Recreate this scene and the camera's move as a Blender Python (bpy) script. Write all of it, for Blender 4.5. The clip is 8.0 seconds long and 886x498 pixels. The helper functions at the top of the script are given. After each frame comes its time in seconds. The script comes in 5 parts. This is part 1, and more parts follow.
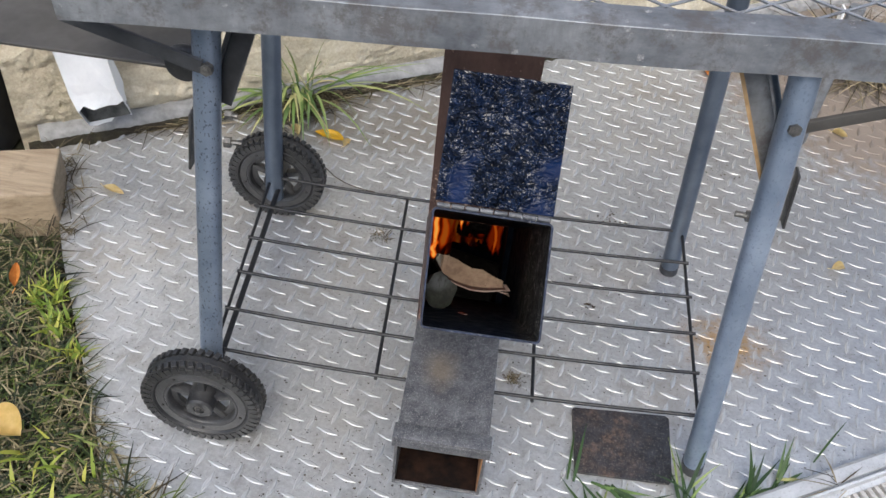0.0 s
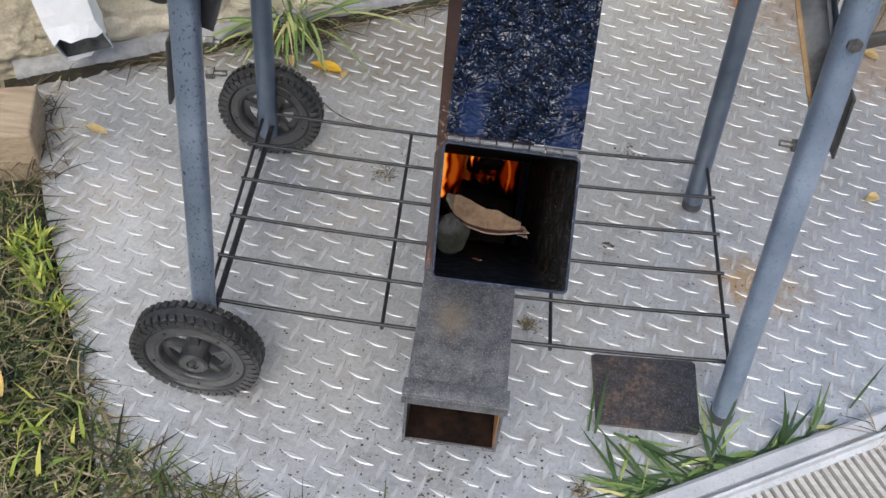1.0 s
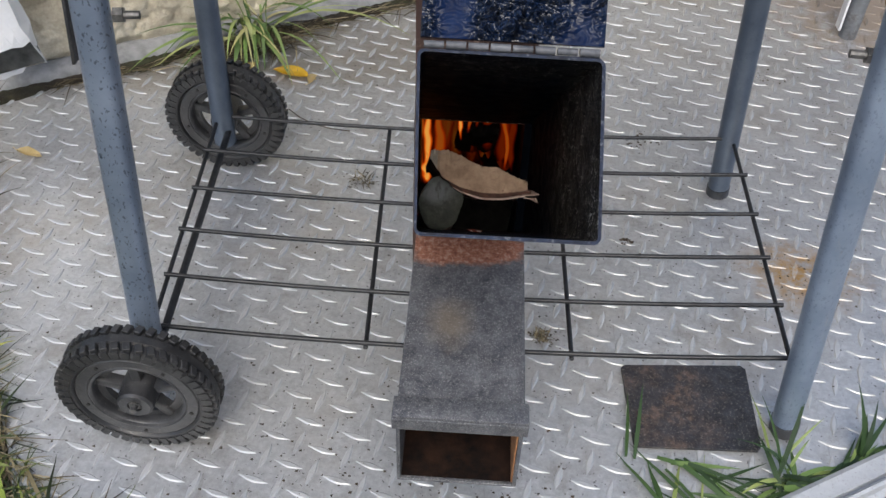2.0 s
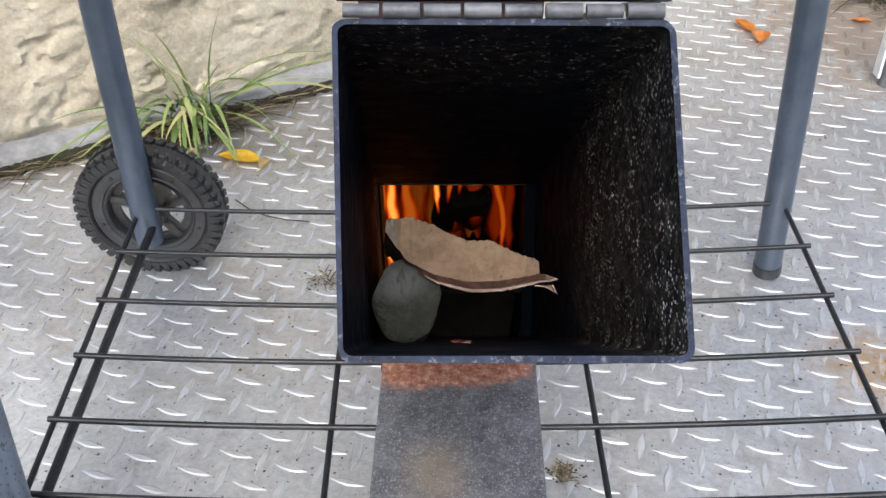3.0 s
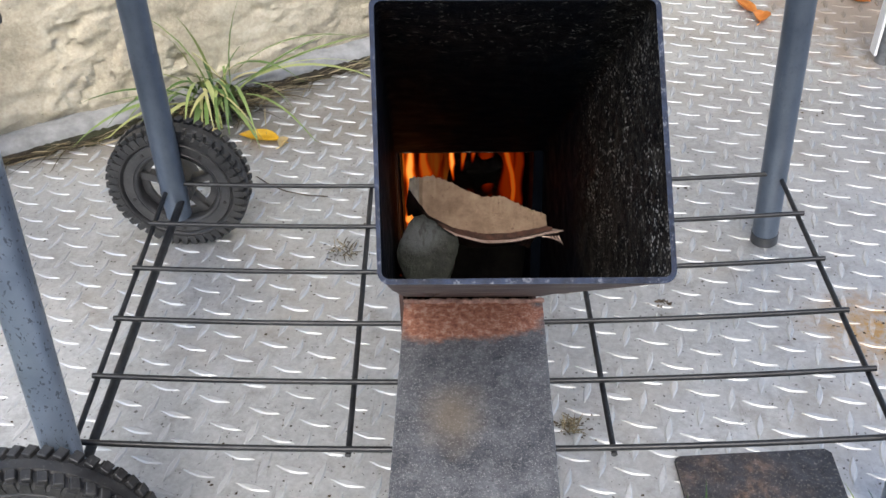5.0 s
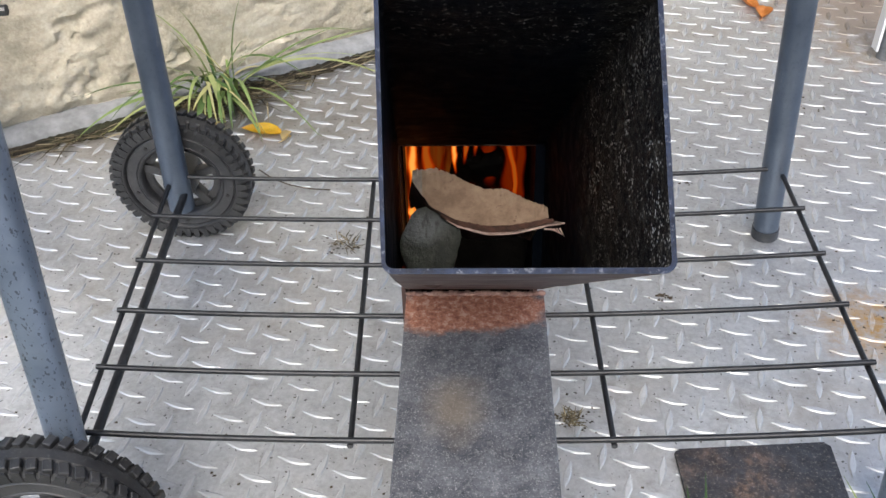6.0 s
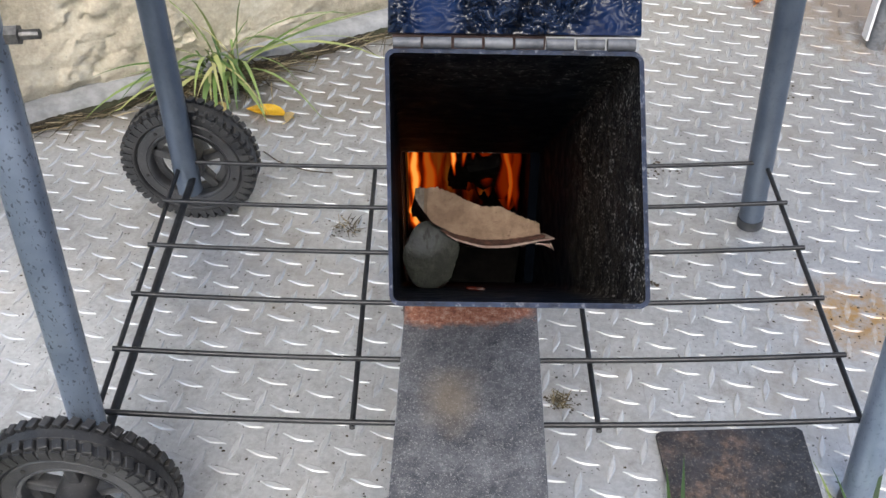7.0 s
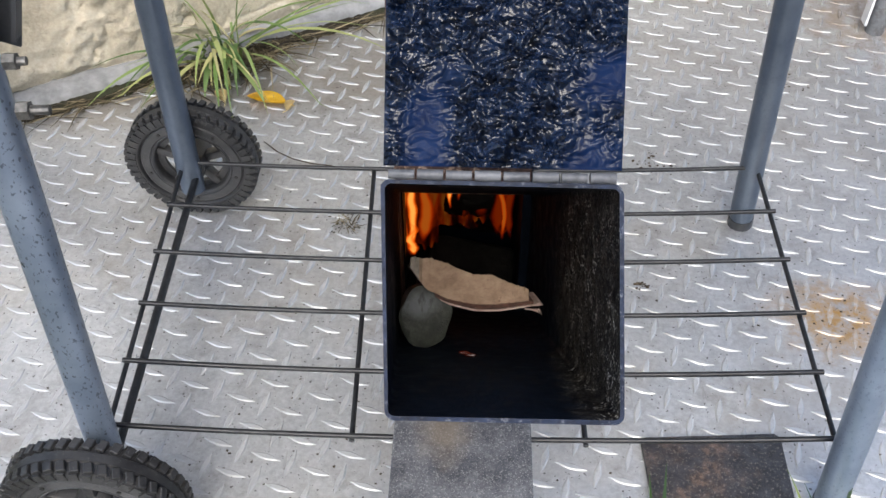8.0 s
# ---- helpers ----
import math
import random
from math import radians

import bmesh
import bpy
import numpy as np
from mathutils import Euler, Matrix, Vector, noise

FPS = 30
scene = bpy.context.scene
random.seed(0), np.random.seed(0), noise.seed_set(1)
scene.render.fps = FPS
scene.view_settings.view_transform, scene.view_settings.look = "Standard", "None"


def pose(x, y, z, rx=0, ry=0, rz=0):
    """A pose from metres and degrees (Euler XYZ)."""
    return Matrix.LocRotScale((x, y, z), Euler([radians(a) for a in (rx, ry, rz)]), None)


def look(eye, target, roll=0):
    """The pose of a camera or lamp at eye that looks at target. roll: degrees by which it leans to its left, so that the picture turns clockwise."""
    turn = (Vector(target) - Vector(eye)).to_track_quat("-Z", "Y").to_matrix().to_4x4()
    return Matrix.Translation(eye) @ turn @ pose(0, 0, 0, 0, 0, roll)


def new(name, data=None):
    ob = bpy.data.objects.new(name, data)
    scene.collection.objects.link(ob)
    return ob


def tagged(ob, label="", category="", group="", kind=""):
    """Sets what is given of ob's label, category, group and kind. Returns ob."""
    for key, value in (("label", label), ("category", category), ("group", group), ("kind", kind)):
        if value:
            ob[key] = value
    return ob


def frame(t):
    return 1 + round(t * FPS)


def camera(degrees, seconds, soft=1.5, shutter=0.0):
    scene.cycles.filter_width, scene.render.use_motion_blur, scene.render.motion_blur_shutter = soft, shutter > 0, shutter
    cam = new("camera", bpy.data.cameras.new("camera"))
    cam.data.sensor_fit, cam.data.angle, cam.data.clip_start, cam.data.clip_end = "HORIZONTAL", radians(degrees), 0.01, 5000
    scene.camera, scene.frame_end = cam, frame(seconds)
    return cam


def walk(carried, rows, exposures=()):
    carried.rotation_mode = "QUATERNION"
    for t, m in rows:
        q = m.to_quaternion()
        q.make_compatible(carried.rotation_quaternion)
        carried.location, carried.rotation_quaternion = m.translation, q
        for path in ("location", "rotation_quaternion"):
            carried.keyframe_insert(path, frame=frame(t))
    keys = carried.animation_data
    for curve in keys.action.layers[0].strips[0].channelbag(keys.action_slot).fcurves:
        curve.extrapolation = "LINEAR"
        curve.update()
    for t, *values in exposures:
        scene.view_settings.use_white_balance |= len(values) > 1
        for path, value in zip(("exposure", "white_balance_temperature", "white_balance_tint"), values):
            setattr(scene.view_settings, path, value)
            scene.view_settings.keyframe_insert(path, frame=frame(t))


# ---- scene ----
cam = camera(51.7, 8.0)
EXPOSURES = [(0, 0.86), (1.0, 0.86), (1.4, 0.74), (2.2, 0.68), (3.3, 1.48), (4.0, 1.44), (4.7, 1.26), (8, 1.16)]
PATH = [
    (0, (-0.001, -0.861, 1.025), (-0.056, 0.556, -0.385), 6.8),
    (0.5, (-0.007, -0.788, 0.987), (-0.068, 0.61, -0.442), 6.3),
    (1, (-0.012, -0.796, 0.963), (-0.053, 0.52, -0.543), 6.1),
    (1.5, (-0.008, -0.818, 0.944), (-0.03, 0.466, -0.589), 6.4),
    (2, (-0.004, -0.72, 0.779), (-0.05, 0.696, -0.633), 2.1),
    (2.2, (0.0, -0.636, 0.694), (-0.052, 0.841, -0.654), 0.6),
    (3.3, (0.007, -0.543, 0.617), (-0.044, 1.023, -0.627), -1.5),
    (3.5, (0.011, -0.55, 0.619), (-0.047, 1.014, -0.626), -2.1),
    (4, (0.016, -0.575, 0.632), (-0.047, 0.974, -0.631), -2.2),
    (4.5, (0.001, -0.588, 0.637), (-0.061, 0.959, -0.629), -1.9),
    (6, (0.0, -0.599, 0.639), (-0.067, 0.939, -0.638), -1.6),
    (6.5, (-0.002, -0.602, 0.65), (-0.067, 0.934, -0.63), -1.4),
    (7, (-0.001, -0.611, 0.689), (-0.058, 0.866, -0.658), -0.6),
    (7.5, (0.005, -0.581, 0.735), (-0.048, 0.8, -0.71), -0.3),
    (8, (0.002, -0.573, 0.767), (-0.053, 0.79, -0.696), -0.3),
]
walk(cam, [(t, look(eye, target, roll)) for t, eye, target, roll in PATH], exposures=EXPOSURES)

# ---- world and light: soft daylight under a bright, thinly clouded sky ----
world = bpy.data.worlds.new("sky")
scene.world = world
world.use_nodes = True
wn = world.node_tree.nodes
wl = world.node_tree.links
sky = wn.new("ShaderNodeTexSky")
sky.sky_type = "NISHITA"
sky.sun_disc = False
sky.sun_elevation = radians(54)
sky.sun_rotation = radians(180)
sky.dust_density = 3.0
wl.new(sky.outputs["Color"], wn["Background"].inputs["Color"])
wn["Background"].inputs["Strength"].default_value = 0.19
sun = new("sun", bpy.data.lights.new("sun", "SUN"))
sun.data.energy = 1.05
sun.data.angle = radians(32)
sun.data.color = (0.975, 0.985, 0.925)
sun.matrix_world = look((-0.1, -1.4, 1.95), (0, 0, 0))


# ---- materials ----
class Mat:
    """A procedural material: chains of noise, ramps and mixes on object coordinates."""

    def __init__(self, name, rough=0.5, metal=0.0):
        self.m = bpy.data.materials.new(name)
        self.m.use_nodes = True
        self.n = self.m.node_tree.nodes
        self.l = self.m.node_tree.links
        self.b = self.n["Principled BSDF"]
        self.b.inputs["Roughness"].default_value = rough
        self.b.inputs["Metallic"].default_value = metal
        self.co = self.n.new("ShaderNodeTexCoord").outputs["Object"]

    def noise(self, scale, detail=4, rough=0.6, stretch=None):
        t = self.n.new("ShaderNodeTexNoise")
        t.inputs["Scale"].default_value = scale
        t.inputs["Detail"].default_value = detail
        t.inputs["Roughness"].default_value = rough
        co = self.co
        if stretch:
            mp = self.n.new("ShaderNodeMapping")
            mp.inputs["Scale"].default_value = stretch
            self.l.new(co, mp.inputs["Vector"])
            co = mp.outputs["Vector"]
        self.l.new(co, t.inputs["Vector"])
        return t.outputs["Fac"]

    def cells(self, scale):
        t = self.n.new("ShaderNodeTexVoronoi")
        t.inputs["Scale"].default_value = scale
        self.l.new(self.co, t.inputs["Vector"])
        return t.outputs["Distance"]

    def ramp(self, fac, *stops):
        r = self.n.new("ShaderNodeValToRGB")
        e = r.color_ramp.elements
        while len(e) < len(stops):
            e.new(0.5)
        for el, (pos, c) in zip(e, stops):
            el.position = pos
            el.color = (*c, 1) if isinstance(c, tuple) else (c, c, c, 1)
        self.l.new(fac, r.inputs["Fac"])
        return r.outputs["Color"]

    def mix(self, fac, a, b, mode="MIX"):
        x = self.n.new("ShaderNodeMix")
        x.data_type = "RGBA"
        x.blend_type = mode
        for sock, v in ((x.inputs["Factor"], fac), (x.inputs["A"], a), (x.inputs["B"], b)):
            if isinstance(v, (int, float)) and sock.type == "VALUE":
                sock.default_value = v
            elif isinstance(v, tuple):
                sock.default_value = (*v, 1)
            else:
                self.l.new(v, sock)
        return x.outputs["Result"]

    def maths(self, op, a, b=0.0, clamp=False):
        x = self.n.new("ShaderNodeMath")
        x.operation = op
        x.use_clamp = clamp
        for sock, v in ((x.inputs[0], a), (x.inputs[1], b)):
            if isinstance(v, (int, float)):
                sock.default_value = v
            else:
                self.l.new(v, sock)
        return x.outputs["Value"]

    def spot(self, centre, radii, soft=0.35):
        """1 inside an uneven patch round a place, 0 outside."""
        mp = self.n.new("ShaderNodeVectorMath")
        mp.operation = "SUBTRACT"
        self.l.new(self.co, mp.inputs[0])
        mp.inputs[1].default_value = centre
        sc = self.n.new("ShaderNodeVectorMath")
        sc.operation = "DIVIDE"
        self.l.new(mp.outputs[0], sc.inputs[0])
        sc.inputs[1].default_value = radii
        ln = self.n.new("ShaderNodeVectorMath")
        ln.operation = "LENGTH"
        self.l.new(sc.outputs[0], ln.inputs[0])
        wobble = self.maths("MULTIPLY", self.maths("SUBTRACT", self.noise(38, 5, 0.65), 0.5), 1.1)
        d = self.maths("ADD", ln.outputs["Value"], wobble)
        return self.ramp(d, (max(0.0, 1 - soft), 1.0), (1.0, 0.0))

    def island(self):
        return self.n.new("ShaderNodeNewGeometry").outputs["Random Per Island"]

    def color(self, c):
        if isinstance(c, tuple):
            self.b.inputs["Base Color"].default_value = (*c, 1)
        else:
            self.l.new(c, self.b.inputs["Base Color"])
        return self

    def rough(self, fac, lo, hi):
        self.l.new(self.ramp(fac, (0.25, lo), (0.75, hi)), self.b.inputs["Roughness"])
        return self

    def bump(self, fac, dist, strength=1.0):
        bp = self.n.new("ShaderNodeBump")
        bp.inputs["Distance"].default_value = dist
        bp.inputs["Strength"].default_value = strength
        self.l.new(fac, bp.inputs["Height"])
        if self.b.inputs["Normal"].is_linked:
            self.l.new(self.b.inputs["Normal"].links[0].from_socket, bp.inputs["Normal"])
        self.l.new(bp.outputs["Normal"], self.b.inputs["Normal"])
        return self


def make_plate():
    k = Mat("checker_plate_steel", 0.36, 0.7)
    big = k.noise(5, 6, 0.7)
    base = k.ramp(big, (0.3, (0.405, 0.42, 0.43)), (0.7, (0.54, 0.55, 0.55)))
    fine = k.noise(160, 4, 0.7)
    base = k.mix(0.35, base, k.ramp(fine, (0.35, 0.25), (0.65, 0.55)), "OVERLAY")
    grime = k.ramp(k.noise(11, 8, 0.75), (0.50, 0.0), (0.72, 1.0))
    base = k.mix(k.maths("MULTIPLY", grime, 0.6), base, (0.17, 0.15, 0.12))
    soil = k.spot((0.82, 0.84, 0), (0.43, 0.42, 1), 0.3)
    tint = k.ramp(k.noise(4.5, 5, 0.65), (0.50, 0.0), (0.68, 0.45))
    base = k.mix(tint, base, (0.33, 0.285, 0.215))
    edge = k.spot((-0.42, 0.42, 0), (0.55, 0.09, 1), 0.7)
    base = k.mix(k.maths("MULTIPLY", edge, 0.45), base, (0.20, 0.165, 0.12))
    dust = k.spot((-0.10, 0.50, 0), (0.26, 0.13, 1), 0.8)
    base = k.mix(k.maths("MULTIPLY", dust, 0.5), base, (0.21, 0.17, 0.12))
    rust = k.spot((0.40, 0.055, 0), (0.085, 0.07, 1), 0.75)
    base = k.mix(k.maths("MULTIPLY", rust, k.ramp(k.noise(60, 5, 0.7), (0.38, 0.15), (0.58, 1.0))), base, (0.42, 0.22, 0.035))
    # right of the plate is toned darker in the colour to lower its brightness
    dark_side = k.spot((0.80, 0.45, 0), (0.62, 0.85, 1), 0.8)
    base = k.mix(k.maths("MULTIPLY", dark_side, 0.75), base, (0.255, 0.258, 0.262))
    smudge = k.ramp(k.noise(42, 6, 0.75), (0.54, 0.0), (0.68, 0.42))
    base = k.mix(smudge, base, (0.215, 0.205, 0.185))
    scratch = k.ramp(k.noise(130, 3, 0.6, (1.0, 0.10, 1)), (0.66, 0.0), (0.72, 0.35))
    base = k.mix(scratch, base, (0.20, 0.19, 0.175))
    specks = k.ramp(k.noise(210, 2, 0.5), (0.665, 0.0), (0.70, 1.0))
    base = k.mix(k.maths("MULTIPLY", specks, 0.8), base, (0.05, 0.04, 0.035))
    base = k.mix(k.maths("MULTIPLY", soil, 0.9), base, (0.165, 0.128, 0.098))
    k.color(base)
    dull = k.maths("ADD", k.maths("MULTIPLY", big, 0.75), k.maths("MULTIPLY", grime, 0.35))
    k.rough(dull, 0.36, 0.58)
    k.l.new(k.maths("MULTIPLY", k.maths("SUBTRACT", 1.0, soil, True), 0.62), k.b.inputs["Metallic"])
    k.bump(k.noise(90, 5, 0.7), 0.0006, 0.5)
    return k.m


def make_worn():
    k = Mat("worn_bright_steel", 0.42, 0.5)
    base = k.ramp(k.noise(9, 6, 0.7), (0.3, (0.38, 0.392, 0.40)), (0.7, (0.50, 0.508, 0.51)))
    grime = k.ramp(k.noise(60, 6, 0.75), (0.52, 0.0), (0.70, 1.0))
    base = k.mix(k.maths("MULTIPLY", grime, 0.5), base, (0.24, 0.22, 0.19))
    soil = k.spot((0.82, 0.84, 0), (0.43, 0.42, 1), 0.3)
    # the lozenges darken to the right like the sheet
    dark_side = k.spot((0.80, 0.45, 0), (0.62, 0.85, 1), 0.8)
    base = k.mix(k.maths("MULTIPLY", dark_side, 0.75), base, (0.265, 0.268, 0.272))
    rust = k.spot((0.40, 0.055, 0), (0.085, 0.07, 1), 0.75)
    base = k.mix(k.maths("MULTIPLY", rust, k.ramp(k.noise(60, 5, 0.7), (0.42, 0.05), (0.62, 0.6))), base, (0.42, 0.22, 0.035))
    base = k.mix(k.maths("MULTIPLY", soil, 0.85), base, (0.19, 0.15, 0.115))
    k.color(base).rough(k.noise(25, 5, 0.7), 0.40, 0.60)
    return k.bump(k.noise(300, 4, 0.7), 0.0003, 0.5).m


def make_dusty(name, lo, hi, dust, amount, rough):
    """Black rubber or plastic with grey dust and fine scratches."""
    k = Mat(name, rough)
    base = k.ramp(k.noise(55, 5, 0.65), (0.32, lo), (0.68, hi))
    film = k.ramp(k.noise(24, 6, 0.75), (0.38, 0.0), (0.62, 1.0))
    base = k.mix(k.maths("MULTIPLY", film, amount), base, dust)
    specks = k.ramp(k.noise(380, 3, 0.6), (0.63, 0.0), (0.69, 1.0))
    base = k.mix(k.maths("MULTIPLY", specks, 0.5), base, tuple(c * 1.6 for c in dust))
    k.color(base).rough(k.noise(60, 4), rough - 0.12, rough + 0.18)
    return k.bump(k.noise(200, 5, 0.7), 0.0005, 0.7).m


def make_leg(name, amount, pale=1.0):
    # pale scales the paint's colour by the light a leg catches
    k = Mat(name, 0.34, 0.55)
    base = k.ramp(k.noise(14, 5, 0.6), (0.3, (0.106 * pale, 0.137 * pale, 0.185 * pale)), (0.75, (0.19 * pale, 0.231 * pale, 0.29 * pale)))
    flecks = k.ramp(k.noise(420, 2, 0.55, (1, 1, 0.6)), (0.60, 0.0), (0.65, 1.0))
    base = k.mix(k.maths("MULTIPLY", flecks, amount), base, (0.035, 0.04, 0.05))
    scuff = k.ramp(k.noise(40, 6, 0.75, (1, 1, 0.25)), (0.62, 0.0), (0.72, 1.0))
    base = k.mix(k.maths("MULTIPLY", scuff, 0.5), base, (0.34, 0.33, 0.31))
    k.color(base).rough(k.noise(30, 4), 0.26, 0.42)
    return k.bump(k.noise(120, 3), 0.0004, 0.5).m


def make_galv():
    k = Mat("weathered_galvanised_steel", 0.5, 0.35)
    base = k.ramp(k.noise(16, 6, 0.7, (0.6, 1, 1)), (0.34, (0.085, 0.095, 0.11)), (0.66, (0.275, 0.29, 0.305)))
    runs = k.ramp(k.noise(60, 5, 0.75, (1, 0.3, 0.25)), (0.42, 0.0), (0.66, 0.55))
    base = k.mix(runs, base, (0.13, 0.138, 0.15))
    stain = k.ramp(k.noise(22, 7, 0.8), (0.50, 0.0), (0.60, 1.0))
    base = k.mix(k.maths("MULTIPLY", stain, 0.7), base, (0.1, 0.09, 0.085))
    white = k.ramp(k.noise(55, 5, 0.7), (0.64, 0.0), (0.72, 1.0))
    base = k.mix(k.maths("MULTIPLY", white, 0.55), base, (0.55, 0.55, 0.53))
    k.color(base).rough(k.noise(45, 4), 0.45, 0.7)
    return k.bump(k.noise(150, 4), 0.0005, 0.5).m


def make_plain(name, lo, hi, rough, metal=0.0, scale=60, bump=0.0003, spread=0.12, gloss=0.5):
    k = Mat(name, rough, metal)
    k.b.inputs["Specular IOR Level"].default_value = gloss
    k.color(k.ramp(k.noise(scale, 5, 0.65), (0.32, lo), (0.68, hi)))
    k.rough(k.noise(scale * 0.6, 4), max(0.03, rough - spread), min(1, rough + spread))
    return k.bump(k.noise(scale * 3, 4), bump, 0.6).m


def make_chimney():
    k = Mat("rusted_brown_steel", 0.62, 0.25)
    base = k.ramp(k.noise(28, 7, 0.75, (1, 1, 0.4)), (0.3, (0.042, 0.024, 0.021)), (0.7, (0.105, 0.062, 0.05)))
    patch = k.spot((-0.02, -0.08, 0.335), (0.07, 0.2, 0.055), 0.5)
    flakes = k.ramp(k.noise(150, 4, 0.7), (0.52, 0.0), (0.6, 1.0))
    base = k.mix(k.maths("MULTIPLY", patch, flakes), base, (0.40, 0.29, 0.22))
    dots = k.ramp(k.noise(260, 2), (0.70, 0.0), (0.74, 1.0))
    base = k.mix(k.maths("MULTIPLY", dots, 0.6), base, (0.25, 0.17, 0.13))
    k.color(base).rough(k.noise(40, 4), 0.45, 0.75)
    return k.bump(k.noise(130, 5, 0.7), 0.0008, 0.6).m


def make_tube():
    k = Mat("heat_stained_mill_steel", 0.5, 0.35)
    base = k.ramp(k.noise(55, 8, 0.78), (0.32, (0.033, 0.036, 0.043)), (0.68, (0.15, 0.153, 0.162)))
    ash = k.ramp(k.noise(420, 3, 0.65), (0.53, 0.0), (0.66, 1.0))
    base = k.mix(k.maths("MULTIPLY", ash, 0.36), base, (0.31, 0.30, 0.29))
    dots = k.ramp(k.noise(1000, 2, 0.6), (0.60, 0.0), (0.66, 1.0))
    base = k.mix(k.maths("MULTIPLY", dots, 0.55), base, (0.42, 0.41, 0.40))
    dark = k.ramp(k.noise(700, 3, 0.6), (0.58, 0.0), (0.66, 1.0))
    base = k.mix(k.maths("MULTIPLY", dark, 0.6), base, (0.025, 0.026, 0.030))
    tan = k.spot((-0.012, -0.212, 0.185), (0.026, 0.035, 0.2), 0.8)
    base = k.mix(k.maths("MULTIPLY", tan, 0.45), base, (0.26, 0.2, 0.13))
    rust = k.spot((-0.002, -0.117, 0.185), (0.062, 0.031, 0.03), 0.25)
    rusty = k.ramp(k.noise(190, 6, 0.8), (0.35, (0.17, 0.055, 0.030)), (0.50, (0.38, 0.155, 0.090)), (0.64, (0.58, 0.40, 0.31)))
    base = k.mix(k.maths("MULTIPLY", rust, 0.9), base, rusty)
    k.color(base).rough(k.noise(50, 5), 0.38, 0.68)
    return k.bump(k.noise(220, 4, 0.7), 0.0005, 0.6).m


def make_soot():
    k = Mat("sooty_steel", 0.5, 0.0)
    plain = k.co
    dot = k.n.new("ShaderNodeVectorMath")
    dot.operation = "DOT_PRODUCT"
    k.l.new(plain, dot.inputs[0])
    dot.inputs[1].default_value = (-0.06, 0.73, -0.68)
    part_along = k.n.new("ShaderNodeVectorMath")
    part_along.operation = "SCALE"
    part_along.inputs[0].default_value = (-0.06, 0.73, -0.68)
    k.l.new(k.maths("MULTIPLY", dot.outputs["Value"], 0.12), part_along.inputs["Scale"])
    drawn = k.n.new("ShaderNodeVectorMath")
    drawn.operation = "SUBTRACT"
    k.l.new(plain, drawn.inputs[0])
    k.l.new(part_along.outputs[0], drawn.inputs[1])
    k.co = drawn.outputs[0]
    # black soot, with the blue of the sky's light put into its colour
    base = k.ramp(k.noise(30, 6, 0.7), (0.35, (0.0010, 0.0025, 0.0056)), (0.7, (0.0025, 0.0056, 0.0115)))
    clump = k.ramp(k.noise(34, 5, 0.75), (0.42, 0.0), (0.60, 1.0))
    spk = k.maths("MULTIPLY", k.ramp(k.cells(520), (0.20, 1.0), (0.36, 0.0)), k.maths("ADD", k.maths("MULTIPLY", k.maths("MULTIPLY", clump, k.ramp(k.noise(180, 3, 0.6), (0.42, 0.0), (0.56, 1.0))), 0.9), 0.05))
    few = k.ramp(k.noise(320, 5, 0.75), (0.59, 0.0), (0.64, 1.0))
    k.co = plain
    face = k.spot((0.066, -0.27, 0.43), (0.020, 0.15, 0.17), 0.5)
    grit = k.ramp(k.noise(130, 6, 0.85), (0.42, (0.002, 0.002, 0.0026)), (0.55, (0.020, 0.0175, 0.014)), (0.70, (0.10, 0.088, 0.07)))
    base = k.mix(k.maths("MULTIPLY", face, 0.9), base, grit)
    # pale specks: flakes, and glints painted into the colour
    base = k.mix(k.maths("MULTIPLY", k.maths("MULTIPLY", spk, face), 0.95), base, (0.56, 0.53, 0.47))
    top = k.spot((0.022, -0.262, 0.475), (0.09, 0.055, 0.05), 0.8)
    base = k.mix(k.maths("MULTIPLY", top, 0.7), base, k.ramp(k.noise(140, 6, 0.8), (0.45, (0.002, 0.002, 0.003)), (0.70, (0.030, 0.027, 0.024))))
    # flakes near the mouth, with painted glints of the sky among them
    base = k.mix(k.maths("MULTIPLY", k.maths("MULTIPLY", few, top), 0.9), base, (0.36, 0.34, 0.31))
    k.b.inputs["Specular IOR Level"].default_value = 0.08
    k.color(base).rough(k.noise(90, 4), 0.42, 0.8)
    return k.bump(k.noise(190, 5, 0.8), 0.0016, 0.8).m


def make_tar():
    k = Mat("tarred_blue_black_steel", 0.25, 0.0)
    paint = k.ramp(k.noise(45, 5, 0.7), (0.35, (0.0030, 0.0085, 0.030)), (0.7, (0.006, 0.017, 0.055)))
    crust = k.ramp(k.noise(130, 4, 0.7), (0.36, (0.0006, 0.0012, 0.003)), (0.66, (0.004, 0.010, 0.028)))
    at = k.n.new("ShaderNodeAttribute")
    at.attribute_name = "tar"
    k.color(k.mix(k.ramp(at.outputs["Fac"], (0.15, 0.0), (0.75, 1.0)), paint, crust))
    k.l.new(k.ramp(at.outputs["Fac"], (0.2, 0.025), (0.8, 0.30)), k.b.inputs["Specular IOR Level"])
    k.rough(k.noise(70, 4), 0.07, 0.16)
    return k.bump(k.noise(420, 3, 0.6), 0.0005, 0.4).m


